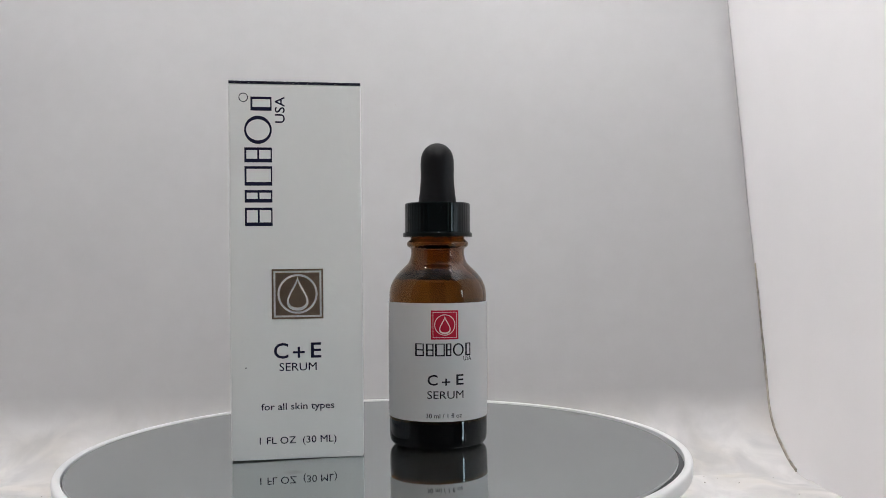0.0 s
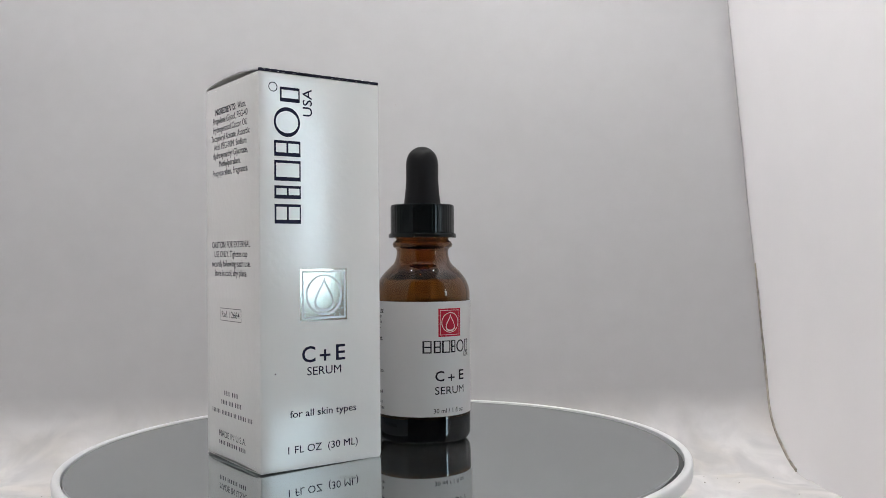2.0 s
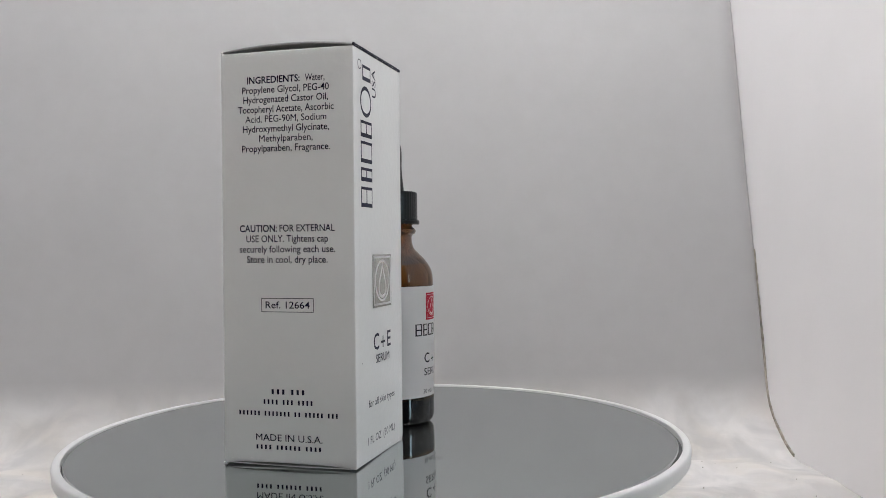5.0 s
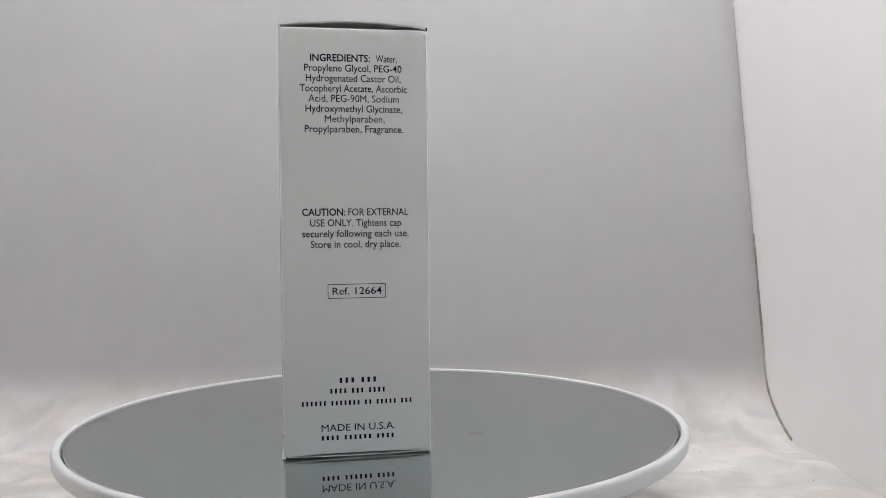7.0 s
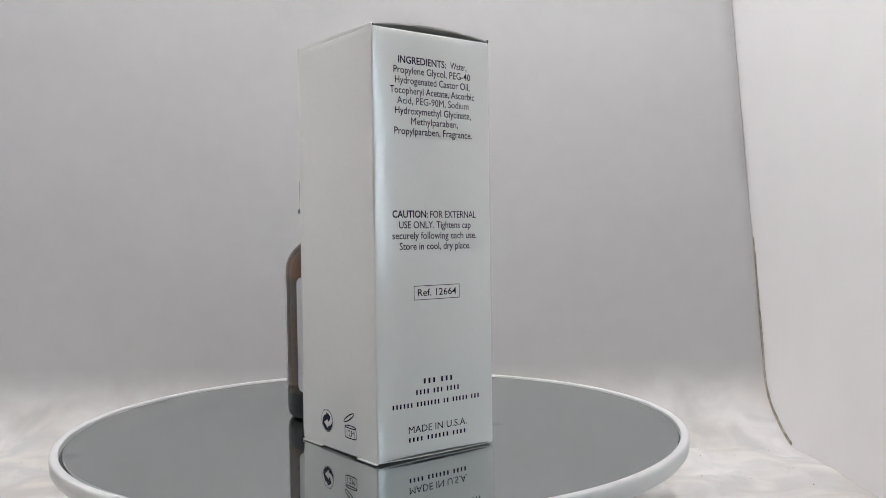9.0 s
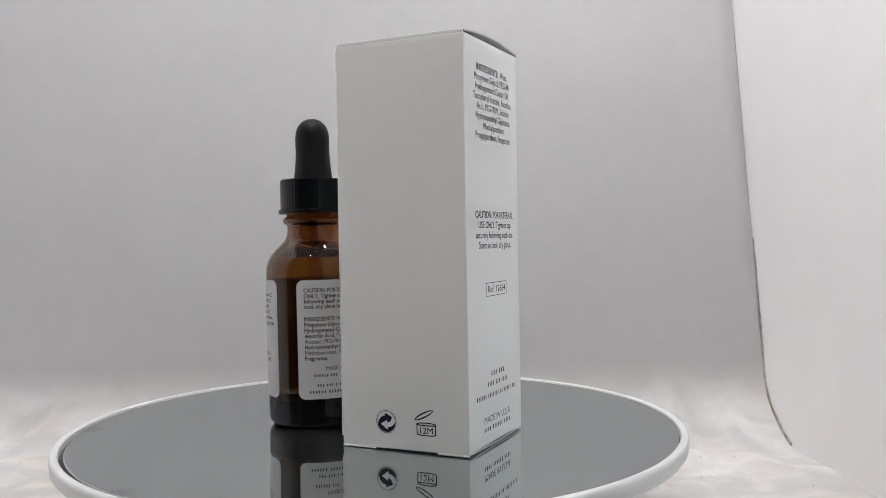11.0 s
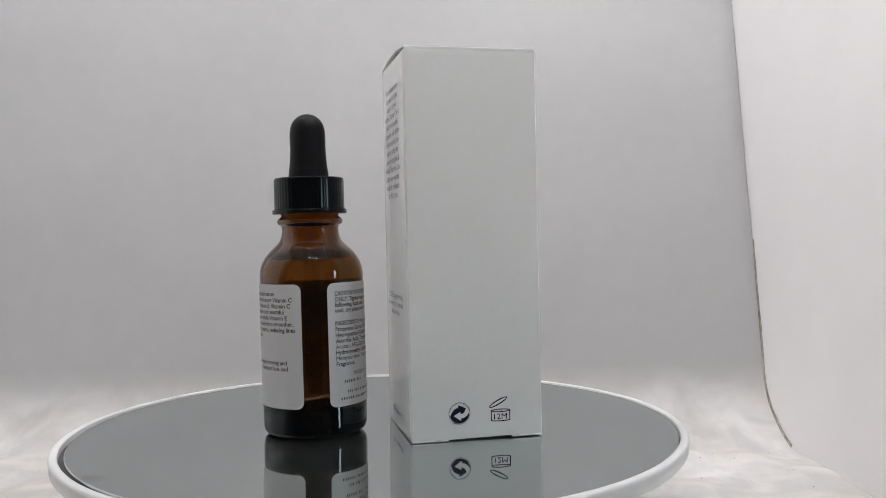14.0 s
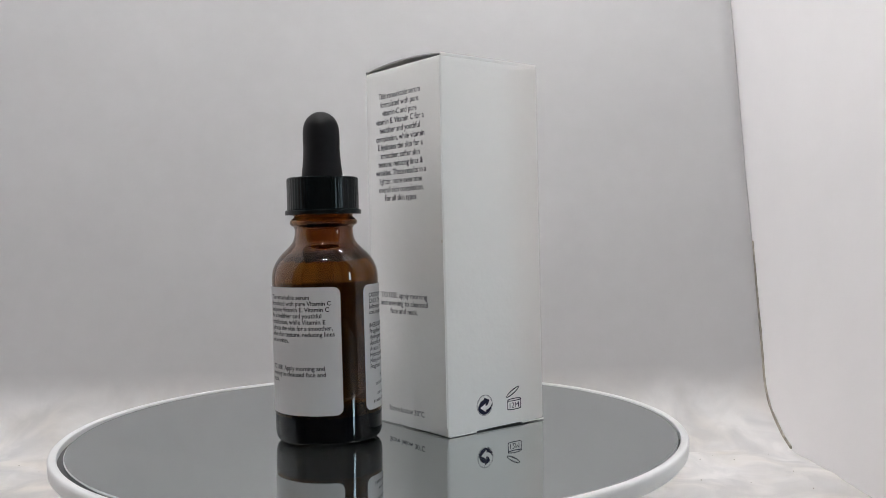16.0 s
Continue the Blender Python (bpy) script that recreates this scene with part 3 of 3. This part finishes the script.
    printed(words("E", 4.1, 7.4, 31.2, 4.7, 0.012), "front")
    printed(words("SERUM", -5.7, 5.9, 27.2, 2.5), "front")
    printed(words("for all skin types", -11.4, 11.3, 15.0, 2.1), "front")
    printed(words("1 FL OZ  (30 ML)", -12.0, 11.9, 4.3, 2.2), "front")
    printed(disc_flat(bmesh.new(), -16.0, 28.4, 0.22, 12), "front", name="ink_speck")
    # foil emblem
    u0, u1, v0, v1 = -7.85, 8.15, 43.5, 59.2
    cu, cv = 0.15, 51.35
    emblem = printed(bars([(u0, u1)], v0, v1), "front", FOIL, "foil_emblem", "square silver foil emblem with a drop", depth=0.06)
    printed(frame_flat(bmesh.new(), u0 + 0.55, u1 - 0.55, v0 + 0.55, v1 - 0.55, 0.6), "front", FOIL_MATT, "border", parent=emblem, gap=0.13, depth=0.05)
    printed(ring_flat(bmesh.new(), cu, cv, 5.6, 6.25), "front", FOIL_MATT, "ring", parent=emblem, gap=0.13, depth=0.05)
    printed(drop_flat(bmesh.new(), cu, cv + 0.2, 4.7, 10.9, 0.9), "front", FOIL_MATT, "drop", parent=emblem, gap=0.13, depth=0.05)

    # left face: ingredients
    rows = [("INGREDIENTS:", -12.0, 4.4, 0.018), ("Water,", 6.0, 11.9, 0), ("Propylene Glycol, PEG-40", -13.6, 13.2, 0), ("Hydrogenated Castor Oil,", -13.2, 12.9, 0),
            ("Tocopheryl Acetate, Ascorbic", -14.9, 14.6, 0), ("Acid, PEG-90M, Sodium", -12.6, 12.4, 0), ("Hydroxymethyl Glycinate,", -13.4, 13.2, 0),
            ("Methylparaben,", -8.2, 8.3, 0), ("Propylparaben, Fragrance.", -13.7, 13.5, 0)]
    v = 108.4
    for k, (text, a, b, bold) in enumerate(rows):
        if k > 1:
            v -= 2.79
        printed(words(text, a, b, v, 1.95, bold), "left")
    rows = [("CAUTION:", -14.7, -2.9, 0.018), ("FOR EXTERNAL", -2.1, 14.6, 0), ("USE ONLY. Tightens cap", -12.6, 12.6, 0), ("securely following each use.", -14.8, 14.7, 0), ("Store in cool, dry place.", -12.5, 12.4, 0)]
    v = 66.0
    for k, (text, a, b, bold) in enumerate(rows):
        if k > 1:
            v -= 2.95
        printed(words(text, a, b, v, 1.95, bold), "left")
    printed(frame_flat(bmesh.new(), -8.0, 8.1, 43.1, 47.1, 0.17), "left", name="printed_frame")
    printed(words("Ref. 12664", -6.7, 6.9, 44.2, 1.95), "left")
    for bm in word_bars(-5.4, 5.6, 19.4, 21.6, (3, 3)):
        printed(bm, "left", name="print_bar")
    for bm in word_bars(-7.9, 7.9, 16.5, 18.6, (4, 3, 4)):
        printed(bm, "left", name="print_bar")
    for bm in word_bars(-15.7, 15.4, 13.2, 15.2, (6, 7, 2, 5, 3)):
        printed(bm, "left", name="print_bar")
    printed(words("MADE IN U.S.A.", -10.2, 10.3, 6.3, 1.95), "left")
    for bm in word_bars(-10.4, 10.3, 3.6, 5.5, (4, 6, 4)):
        printed(bm, "left", name="print_bar")

    # right face: description
    rows = [("This remarkable serum", 11.5), ("formulated with pure", 10.6), ("vitamin-C and pure", 9.6), ("vitamin E. Vitamin C for a", 13.3), ("healthier and youthful", 11.1),
            ("complexion, while vitamin", 13.4), ("E hydrates the skin for a", 12.5), ("smoother, softer skin", 10.8), ("texture, reducing lines &", 12.4),
            ("wrinkles. These results in a", 14.0), ("lighter, more even tone", 11.8), ("overall skin complexion.", 12.4), ("For all skin types.", 9.0)]
    for k, (text, half) in enumerate(rows):
        printed(words(text, -1.4 - half, -1.4 + half, 107.9 - 2.84 * k, 1.9), "right")
    for text, half, v in (("TO USE: apply morning", 12.7, 41.6), ("and evening to cleansed", 13.0, 39.0), ("face and neck.", 7.6, 36.4)):
        printed(words(text, -1.1 - half, -1.1 + half, v, 1.75), "right")
    printed(words("Store below 30\u00b0C", -10.7, 8.6, 3.7, 1.75), "right")

    # back: recycling mark and open-jar mark
    cu, cv, r = -5.7, 7.3, 3.35
    bm = ring_flat(bmesh.new(), cu, cv, r - 0.14, r, 48)
    printed(bm, "back", name="recycling_ring", label="thin navy ring round the recycling mark")
    mark = printed(disc_flat(bmesh.new(), cu, cv, r - 0.3, 48), "back", name="recycling_mark", label="round navy two-arrow recycling mark")
    # two bent arrows chase each other: the pale one is the field round its dark twin
    arc = [(2.98 * math.cos(radians(a)), 2.98 * math.sin(radians(a))) for a in range(196, 2, -6)]
    field = arc + [(2.75, -0.25), (2.3, -0.85), (1.7, -1.25), (1.0, -1.5), (0.45, -1.5), (0.45, -2.3), (-1.85, -0.7), (0.3, 0.5), (0.3, -0.25), (0.9, -0.15), (1.4, 0.2), (1.65, 0.65)]
    field += [(2.0, 1.45), (-0.35, 2.55), (-0.4, 1.75), (-1.0, 1.65), (-1.75, 1.25), (-2.3, 0.6), (-2.6, -0.1)]
    bm = bmesh.new()
    bm.faces.new([bm.verts.new((cu + u, cv + w, 0)) for u, w in field[::-1]])
    bm.normal_update()
    bmesh.ops.triangulate(bm, faces=bm.faces[:])
    printed(bm, "back", CARD, "arrow", "white arrow", parent=mark, gap=0.09)
    bm = bmesh.new()
    u0, u1, v0, v1 = 4.15, 10.35, 4.4, 7.2
    for k in range(24):
        a, b = math.pi * k / 24, math.pi * (k + 1) / 24
        mid, half = (u0 + u1) / 2, (u1 - u0) / 2
        for base, sign, depth in ((v0, -1, 0.35), (v1, -1, 0.3), (v1, 1, 0.45)):
            p = [(mid + half * math.cos(x), base + sign * depth * math.sin(x)) for x in (a, b)]
            bm.faces.new([bm.verts.new((u, w, 0)) for u, w in (p[0], p[1], (p[1][0], p[1][1] + 0.3), (p[0][0], p[0][1] + 0.3))])
    for u in (u0, u1 - 0.3):
        bm.faces.new([bm.verts.new((x, w, 0)) for x, w in ((u, v0), (u + 0.3, v0), (u + 0.3, v1 + 0.1), (u, v1 + 0.1))])
    printed(bm, "back", name="jar_mark", label="navy outline of an open jar")
    bm = bmesh.new()
    turn = Matrix.Rotation(radians(27), 2)
    ring = []
    for rr in (1.0, 0.82):
        ring.append([])
        for k in range(40):
            a = 2 * math.pi * k / 40
            p = turn @ Vector((3.25 * (1 if rr == 1 else 0.89) * math.cos(a), 0.78 * (1 if rr == 1 else 0.5) * math.sin(a)))
            ring[-1].append(bm.verts.new((6.55 + p.x, 10.0 + p.y, 0)))
    for k in range(40):
        j = (k + 1) % 40
        bm.faces.new((ring[0][k], ring[0][j], ring[1][j], ring[1][k]))
    printed(bm, "back", name="jar_lid_mark")
    printed(words("12M", 5.2, 9.3, 4.75, 1.75), "back")
    return carton


carton = build_carton()

# ---- dropper bottle ----
BR = 16.5


def on_bottle(bm, r):
    """Wraps flat print, given in degrees round the bottle and mm of height, on a cylinder."""
    xs = [v.co.x for v in bm.verts]
    cut = math.floor(min(xs) / 2.5) * 2.5 + 2.5
    while cut < max(xs):
        bmesh.ops.bisect_plane(bm, geom=bm.verts[:] + bm.edges[:] + bm.faces[:], plane_co=(cut, 0, 0), plane_no=(1, 0, 0))
        cut += 2.5
    for v in bm.verts:
        a, z, d = radians(v.co.x), v.co.y, v.co.z
        v.co = Vector(((r + d) * math.sin(a), -(r + d) * math.cos(a), z)) * MM
    return bm


LABEL_FROM, LABEL_TO, LABEL_LOW, LABEL_TOP = -150.2, 182.0, 9.1, 47.3


def build_bottle():
    bottle = tagged(new("dropper_bottle"), "small amber glass dropper bottle with white label on the mirror", "bottle")
    outer = [(0, -0.2), (8, -0.3), (12.6, -0.6), (13.9, -0.72), (15.2, -0.35), (16.1, 0.7), (16.45, 2.4), (16.5, 6), (16.5, 20), (16.5, 35), (16.5, 47), (16.45, 50), (16.05, 52.3), (15.1, 54.5),
             (13.5, 56.7), (11.6, 58.6), (10.0, 60.3), (9.25, 62.2), (9.05, 64.2), (9.35, 65.2), (10.2, 65.8), (10.5, 66.8), (10.0, 67.7), (9.3, 68.2), (9.2, 70), (9.2, 74)]
    level = 54.6
    inner = [(7.6, 74), (7.6, 66), (7.7, 62.5), (8.6, 60.2), (10.2, 58.2), (11.6, 56.4), (12.6, level + 0.3), (12.4, level - 0.25), (11.2, level - 0.45), (6, level - 0.5), (0, level - 0.5)]
    shell = smooth_profile(outer, 5)
    body = part("glass_body", lathe(shell + smooth_profile(inner, 4), 128), [AMBER, AMBER_INNER, PAINTED_HEEL], bottle, "amber brown glass body full of serum", smooth=60)
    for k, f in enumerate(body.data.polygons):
        # faces below the label take the painted dark heel colour
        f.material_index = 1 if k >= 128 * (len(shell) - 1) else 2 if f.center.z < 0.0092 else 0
    # froth clinging under the shoulder
    bm = bmesh.new()
    rng = random.Random(4)
    for k in range(46):
        a = 2 * math.pi * k / 46 + rng.uniform(-0.05, 0.05)
        s = rng.uniform(0.6, 1.6)
        r = rng.uniform(10.6, 11.9)
        m = Matrix.Translation((r * math.cos(a) * MM, r * math.sin(a) * MM, (level - 0.25 + 0.3 * s) * MM)) @ Matrix.Diagonal((1.25, 1.25, 0.8, 1))
        bmesh.ops.create_icosphere(bm, subdivisions=2, radius=s * MM, matrix=m)
    tagged(part("froth", bm, AMBER_BUBBLE, bottle, "ring of small bubbles at the liquid's surface", smooth=180), kind="stuff")
    # pipette
    part("pipette", lathe([(1.9 * MM, 74 * MM), (1.9 * MM, 16 * MM), (1.0 * MM, 9 * MM), (0.6 * MM, 9 * MM), (1.5 * MM, 16 * MM), (1.5 * MM, 74 * MM)], 32, closed=True), PIPETTE, bottle, "clear glass tube", smooth=40)

    # ribbed cap
    bm = bmesh.new()
    seg = 216
    rings = []
    levels = [(9.6, 69.0), (11.75, 69.0), (11.85, 69.3), (11.85, 70.1), (11.7, 70.4), (11.15, 70.6), (11.1, 71.2), (11.1, 79.7), (11.0, 80.2), (10.6, 80.5), (6.2, 80.5), (6.0, 80.0)]
    for r, z in levels:
        ribbed = 70.5 < z < 80.6
        ring = []
        for i in range(seg):
            rr = r + (0.035 * (1 if i % 4 in (1, 2) else -0.6) if ribbed else 0)
            ring.append(bm.verts.new((rr * MM * math.cos(2 * math.pi * i / seg), rr * MM * math.sin(2 * math.pi * i / seg), z * MM)))
        rings.append(ring)
    for a, b in zip(rings, rings[1:]):
        for i in range(seg):
            j = (i + 1) % seg
            bm.faces.new((a[i], a[j], b[j], b[i]))
    bmesh.ops.recalc_face_normals(bm, faces=bm.faces)
    cap = part("cap", bm, CAP, bottle, "ribbed glossy black screw cap", smooth=25)
    bulb = [(0, 101.0), (1.6, 100.8), (3.2, 100.0), (4.5, 98.7), (5.3, 97.0), (5.65, 95.0), (5.7, 92.5), (5.65, 90), (5.75, 87.5), (6.0, 84.5), (6.35, 81.6), (6.4, 80.6)]
    part("bulb", lathe(smooth_profile(bulb, 4), 64), RUBBER, bottle, "matt black rubber squeeze bulb", smooth=60)

    # label, wrapped almost all round, with rounded corners
    bm = bmesh.new()
    corner = 2.2
    arc = math.degrees(corner / BR)
    turns = [LABEL_FROM + arc * (1 - math.cos(math.pi / 2 * i / 6)) for i in range(7)]
    turns += [LABEL_FROM + arc + (LABEL_TO - LABEL_FROM - 2 * arc) * i / 120 for i in range(1, 121)]
    turns += [LABEL_TO - arc * (1 - math.sin(math.pi / 2 * i / 6)) for i in range(1, 7)]
    cols = []
    for a in turns:
        edge = min(a - LABEL_FROM, LABEL_TO - a) / arc
        drop = corner * (1 - math.sqrt(max(0, 1 - (1 - min(1, edge)) ** 2)))
        z0, z1 = LABEL_LOW + drop, LABEL_TOP - drop
        cols.append([bm.verts.new((a, z0 + (z1 - z0) * k / 4, 0)) for k in range(5)])
    for a, b in zip(cols, cols[1:]):
        for k in range(4):
            bm.faces.new((a[k], b[k], b[k + 1], a[k + 1]))
    lift(bm, 0.09)
    bmesh.ops.recalc_face_normals(bm, faces=bm.faces)
    label = part("label", on_bottle(bm, BR + 0.03), PAPER, bottle, "white paper label wrapped round the glass", smooth=50)

    def printed(bm, mat=LABEL_INK, name="lettering", text="", parent=label, r=BR + 0.155):
        return part(name, on_bottle(bm, r), mat, parent, text)

    # front of the label
    c = 16.7
    emblem = printed(bars([(c - 15.6, c + 15.6)], 35.6, 45.0), RED, "emblem", "red square emblem with a drop")
    def squash(bm):
        for v in bm.verts:
            v.co.x = c + v.co.x * math.degrees(1 / BR)
        return bm
    line = bmesh.new()
    for k in range(12):
        a, b = -3.9 + 7.8 * k / 12, -3.9 + 7.8 * (k + 1) / 12
        for w in (36.15, 44.3):
            line.faces.new([line.verts.new((u, v, 0)) for u, v in ((a, w), (b, w), (b, w + 0.15), (a, w + 0.15))])
    for u in (-3.9, 3.75):
        line.faces.new([line.verts.new((x, v, 0)) for x, v in ((u, 36.3), (u + 0.15, 36.3), (u + 0.15, 44.3), (u, 44.3))])
    for bm in (line, ring_flat(bmesh.new(), 0, 40.3, 3.15, 3.4), drop_flat(bmesh.new(), 0, 40.3, 2.6, 5.9, 0.5)):
        part("emblem_line", on_bottle(squash(bm), BR + 0.19), RED_LINE, label)
    spans = [(-17.5, -7.0, "barred"), (-4.6, 4.0, "barred"), (5.6, 16.5, "plain"), (17.5, 24.0, "barred"), (25.5, 39.0, "oval"), (41.0, 48.2, "plain")]
    for a, b, form in spans:
        printed(brand_shape(a, b, 30.2, 34.3, 2.1, 0.42, form), name="brand_shape", text="plain black shape in place of a brand letter")
    printed(words("USA", 38.5, 49.2, 28.6, 1.5))
    printed(words("C", -2.9, 8.4, 20.9, 3.3, 0.012))
    printed(words("+", 13.0, 22.5, 20.2, 3.3))
    printed(words("E", 29.5, 38.6, 20.9, 3.3, 0.012))
    printed(words("SERUM", -3.3, 38.4, 16.5, 2.5))
    printed(words("30 ml / 1 fl oz", -4.9, 36.4, 10.3, 1.45))

    # panel beside the gap: description
    rows = [("This remarkable serum", 58), ("formulated with pure Vitamin C", 80), ("and pure Vitamin E. Vitamin C", 78), ("for a healthier and youthful", 70), ("complexion, while Vitamin E", 74),
            ("hydrates the skin for a smoother,", 81), ("softer skin texture, reducing lines", 83), ("and wrinkles.", 32)]
    for k, (text, w) in enumerate(rows):
        printed(words(text, 92, 92 + w, 43.7 - 1.84 * k, 1.3, 0.016))
    for k, (text, w) in enumerate((("TO USE: Apply morning and", 72), ("evening to cleansed face and", 73), ("neck.", 14))):
        printed(words(text, 92, 92 + w, 22.6 - 1.84 * k, 1.3, 0.016))
    # panel on the other side of the gap: caution and ingredients
    rows = [("CAUTION: FOR EXTERNAL USE", 72, 43.4), ("ONLY. Tighten cap securely", 68, 41.6), ("following each use. Store in", 68, 39.9), ("cool, dry place below 30\u00b0C.", 66, 38.2),
            ("INGREDIENTS: Water Purified,", 70, 34.2), ("Propylene Glycol, PEG-40", 63, 32.4), ("Hydrogenated Castor oil,", 60, 30.6), ("Ascorbic Acid, Tocopheryl", 62, 28.8),
            ("Acetate, PEG-90M, Sodium", 64, 27.0), ("Hydroxymethyl Glycinate,", 62, 25.2), ("Methylparaben, Propylparaben,", 73, 23.4), ("Fragrance.", 25, 21.6)]
    for text, w, v in rows:
        printed(words(text, -142, -142 + w, v, 1.3, 0.016))
    printed(words("MADE IN U.S.A.", -119, -84, 18.3, 1.25))
    for bm in word_bars(-133, -106, 16.0, 17.4, (6, 3)):
        printed(bm, name="print_bar")
    printed(words("ref. 12664", -97, -72, 16.2, 1.25))
    for bm in word_bars(-129.5, -72, 12.9, 14.2, (3, 3, 1, 3, 3, 4)):
        printed(bm, name="print_bar")
    for bm in word_bars(-138, -68, 10.8, 12.1, (6, 7, 2, 5)):
        printed(bm, name="print_bar")
    return bottle


bottle = build_bottle()


# ---- dust on the backdrop ----
def dust(places):
    bm = bmesh.new()
    rng = random.Random(7)
    for x, y, z, s in places:
        m = Matrix.Translation((x, y, z)) @ Matrix.Diagonal((rng.uniform(0.8, 1.6), 0.8, rng.uniform(0.7, 1.2), 1))
        bmesh.ops.create_icosphere(bm, subdivisions=1, radius=s * 0.7, matrix=m)
    return tagged(part("dust", bm, DUST), "scattered dark dust specks on the white sheet", "dust", kind="stuff")


dust(((-0.1096, 0.1488, 0.0877, 0.00035), (-0.1053, 0.1487, 0.0871, 0.00025), (-0.0012, 0.1602, 0.1414, 0.00030), (0.0829, 0.1598, 0.1397, 0.00035), (0.1036, 0.1587, 0.1344, 0.00045), (-0.0788, 0.1332, 0.0142, 0.00035), (-0.0769, 0.1331, 0.0134, 0.00025), (-0.1245, 0.1431, 0.0607, 0.00020), (0.0572, 0.1509, 0.0976, 0.00020), (0.1197, 0.1452, 0.0706, 0.00020), (0.1337, 0.1369, 0.0315, 0.00025), (-0.1791, 0.1380, 0.0367, 0.00020), (-0.1607, 0.1567, 0.1250, 0.00020), (-0.1471, 0.0747, -0.0350, 0.00045), (-0.1492, 0.0680, -0.0350, 0.00030), (-0.1609, 0.0862, -0.0350, 0.00025), (0.1338, 0.0899, -0.0350, 0.00030), (0.1225, 0.0493, -0.0350, 0.00045), (0.1312, 0.0799, -0.0350, 0.00035), (0.1384, 0.0861, -0.0350, 0.00030), (0.1451, 0.0781, -0.0350, 0.00040), (0.1404, 0.0447, -0.0350, 0.00030), (0.1628, 0.0595, -0.0350, 0.00030), (0.1608, 0.0361, -0.0350, 0.00035), (0.1626, 0.0865, -0.0350, 0.00025)))

# ---- what turns ----
SPIN = 0.22801
KNOTS = ((0, -0.1487), (2, -0.1350), (4, -0.1459), (7, -0.1677), (9, -0.1490), (11.5, -0.1259), (13.5, -0.1478), (16, -0.1503))


def turn_at(t):
    for (a, u), (b, w) in zip(KNOTS, KNOTS[1:]):
        if a <= t <= b:
            return SPIN * t + u + (w - u) * (t - a) / (b - a)
    return SPIN * t + KNOTS[-1][1]


WOBBLE = Matrix(((1, 0, 0.00098, 0), (0, 1, -0.00031, 0), (-0.00098, 0.00031, 1, 0), (0, 0, 0, 1)))
CARTON_POSE = pose(-0.02852, 0.00138, 0.0, 0.0, 0.0, math.degrees(0.31533)) @ pose(0, 0, 0, math.degrees(0.00541), math.degrees(0.00492), 0)
BOTTLE_POSE = pose(0.01811, 0.00994, 0.0, 0, 0.69, 0)


def motions():
    times = [0.25 * i for i in range(65)]
    for thing, m in ((carton, CARTON_POSE), (bottle, BOTTLE_POSE)):
        walk(thing, [(t, Matrix.Rotation(turn_at(t), 4, "Z") @ WOBBLE @ m) for t in times])
    # the platter turns in the stand's own space
    up = Matrix.Translation((0, 0, 0.0345))
    walk(platter, [(t, up @ Matrix.Rotation(turn_at(t), 4, "Z") @ WOBBLE @ up.inverted()) for t in times])


motions()
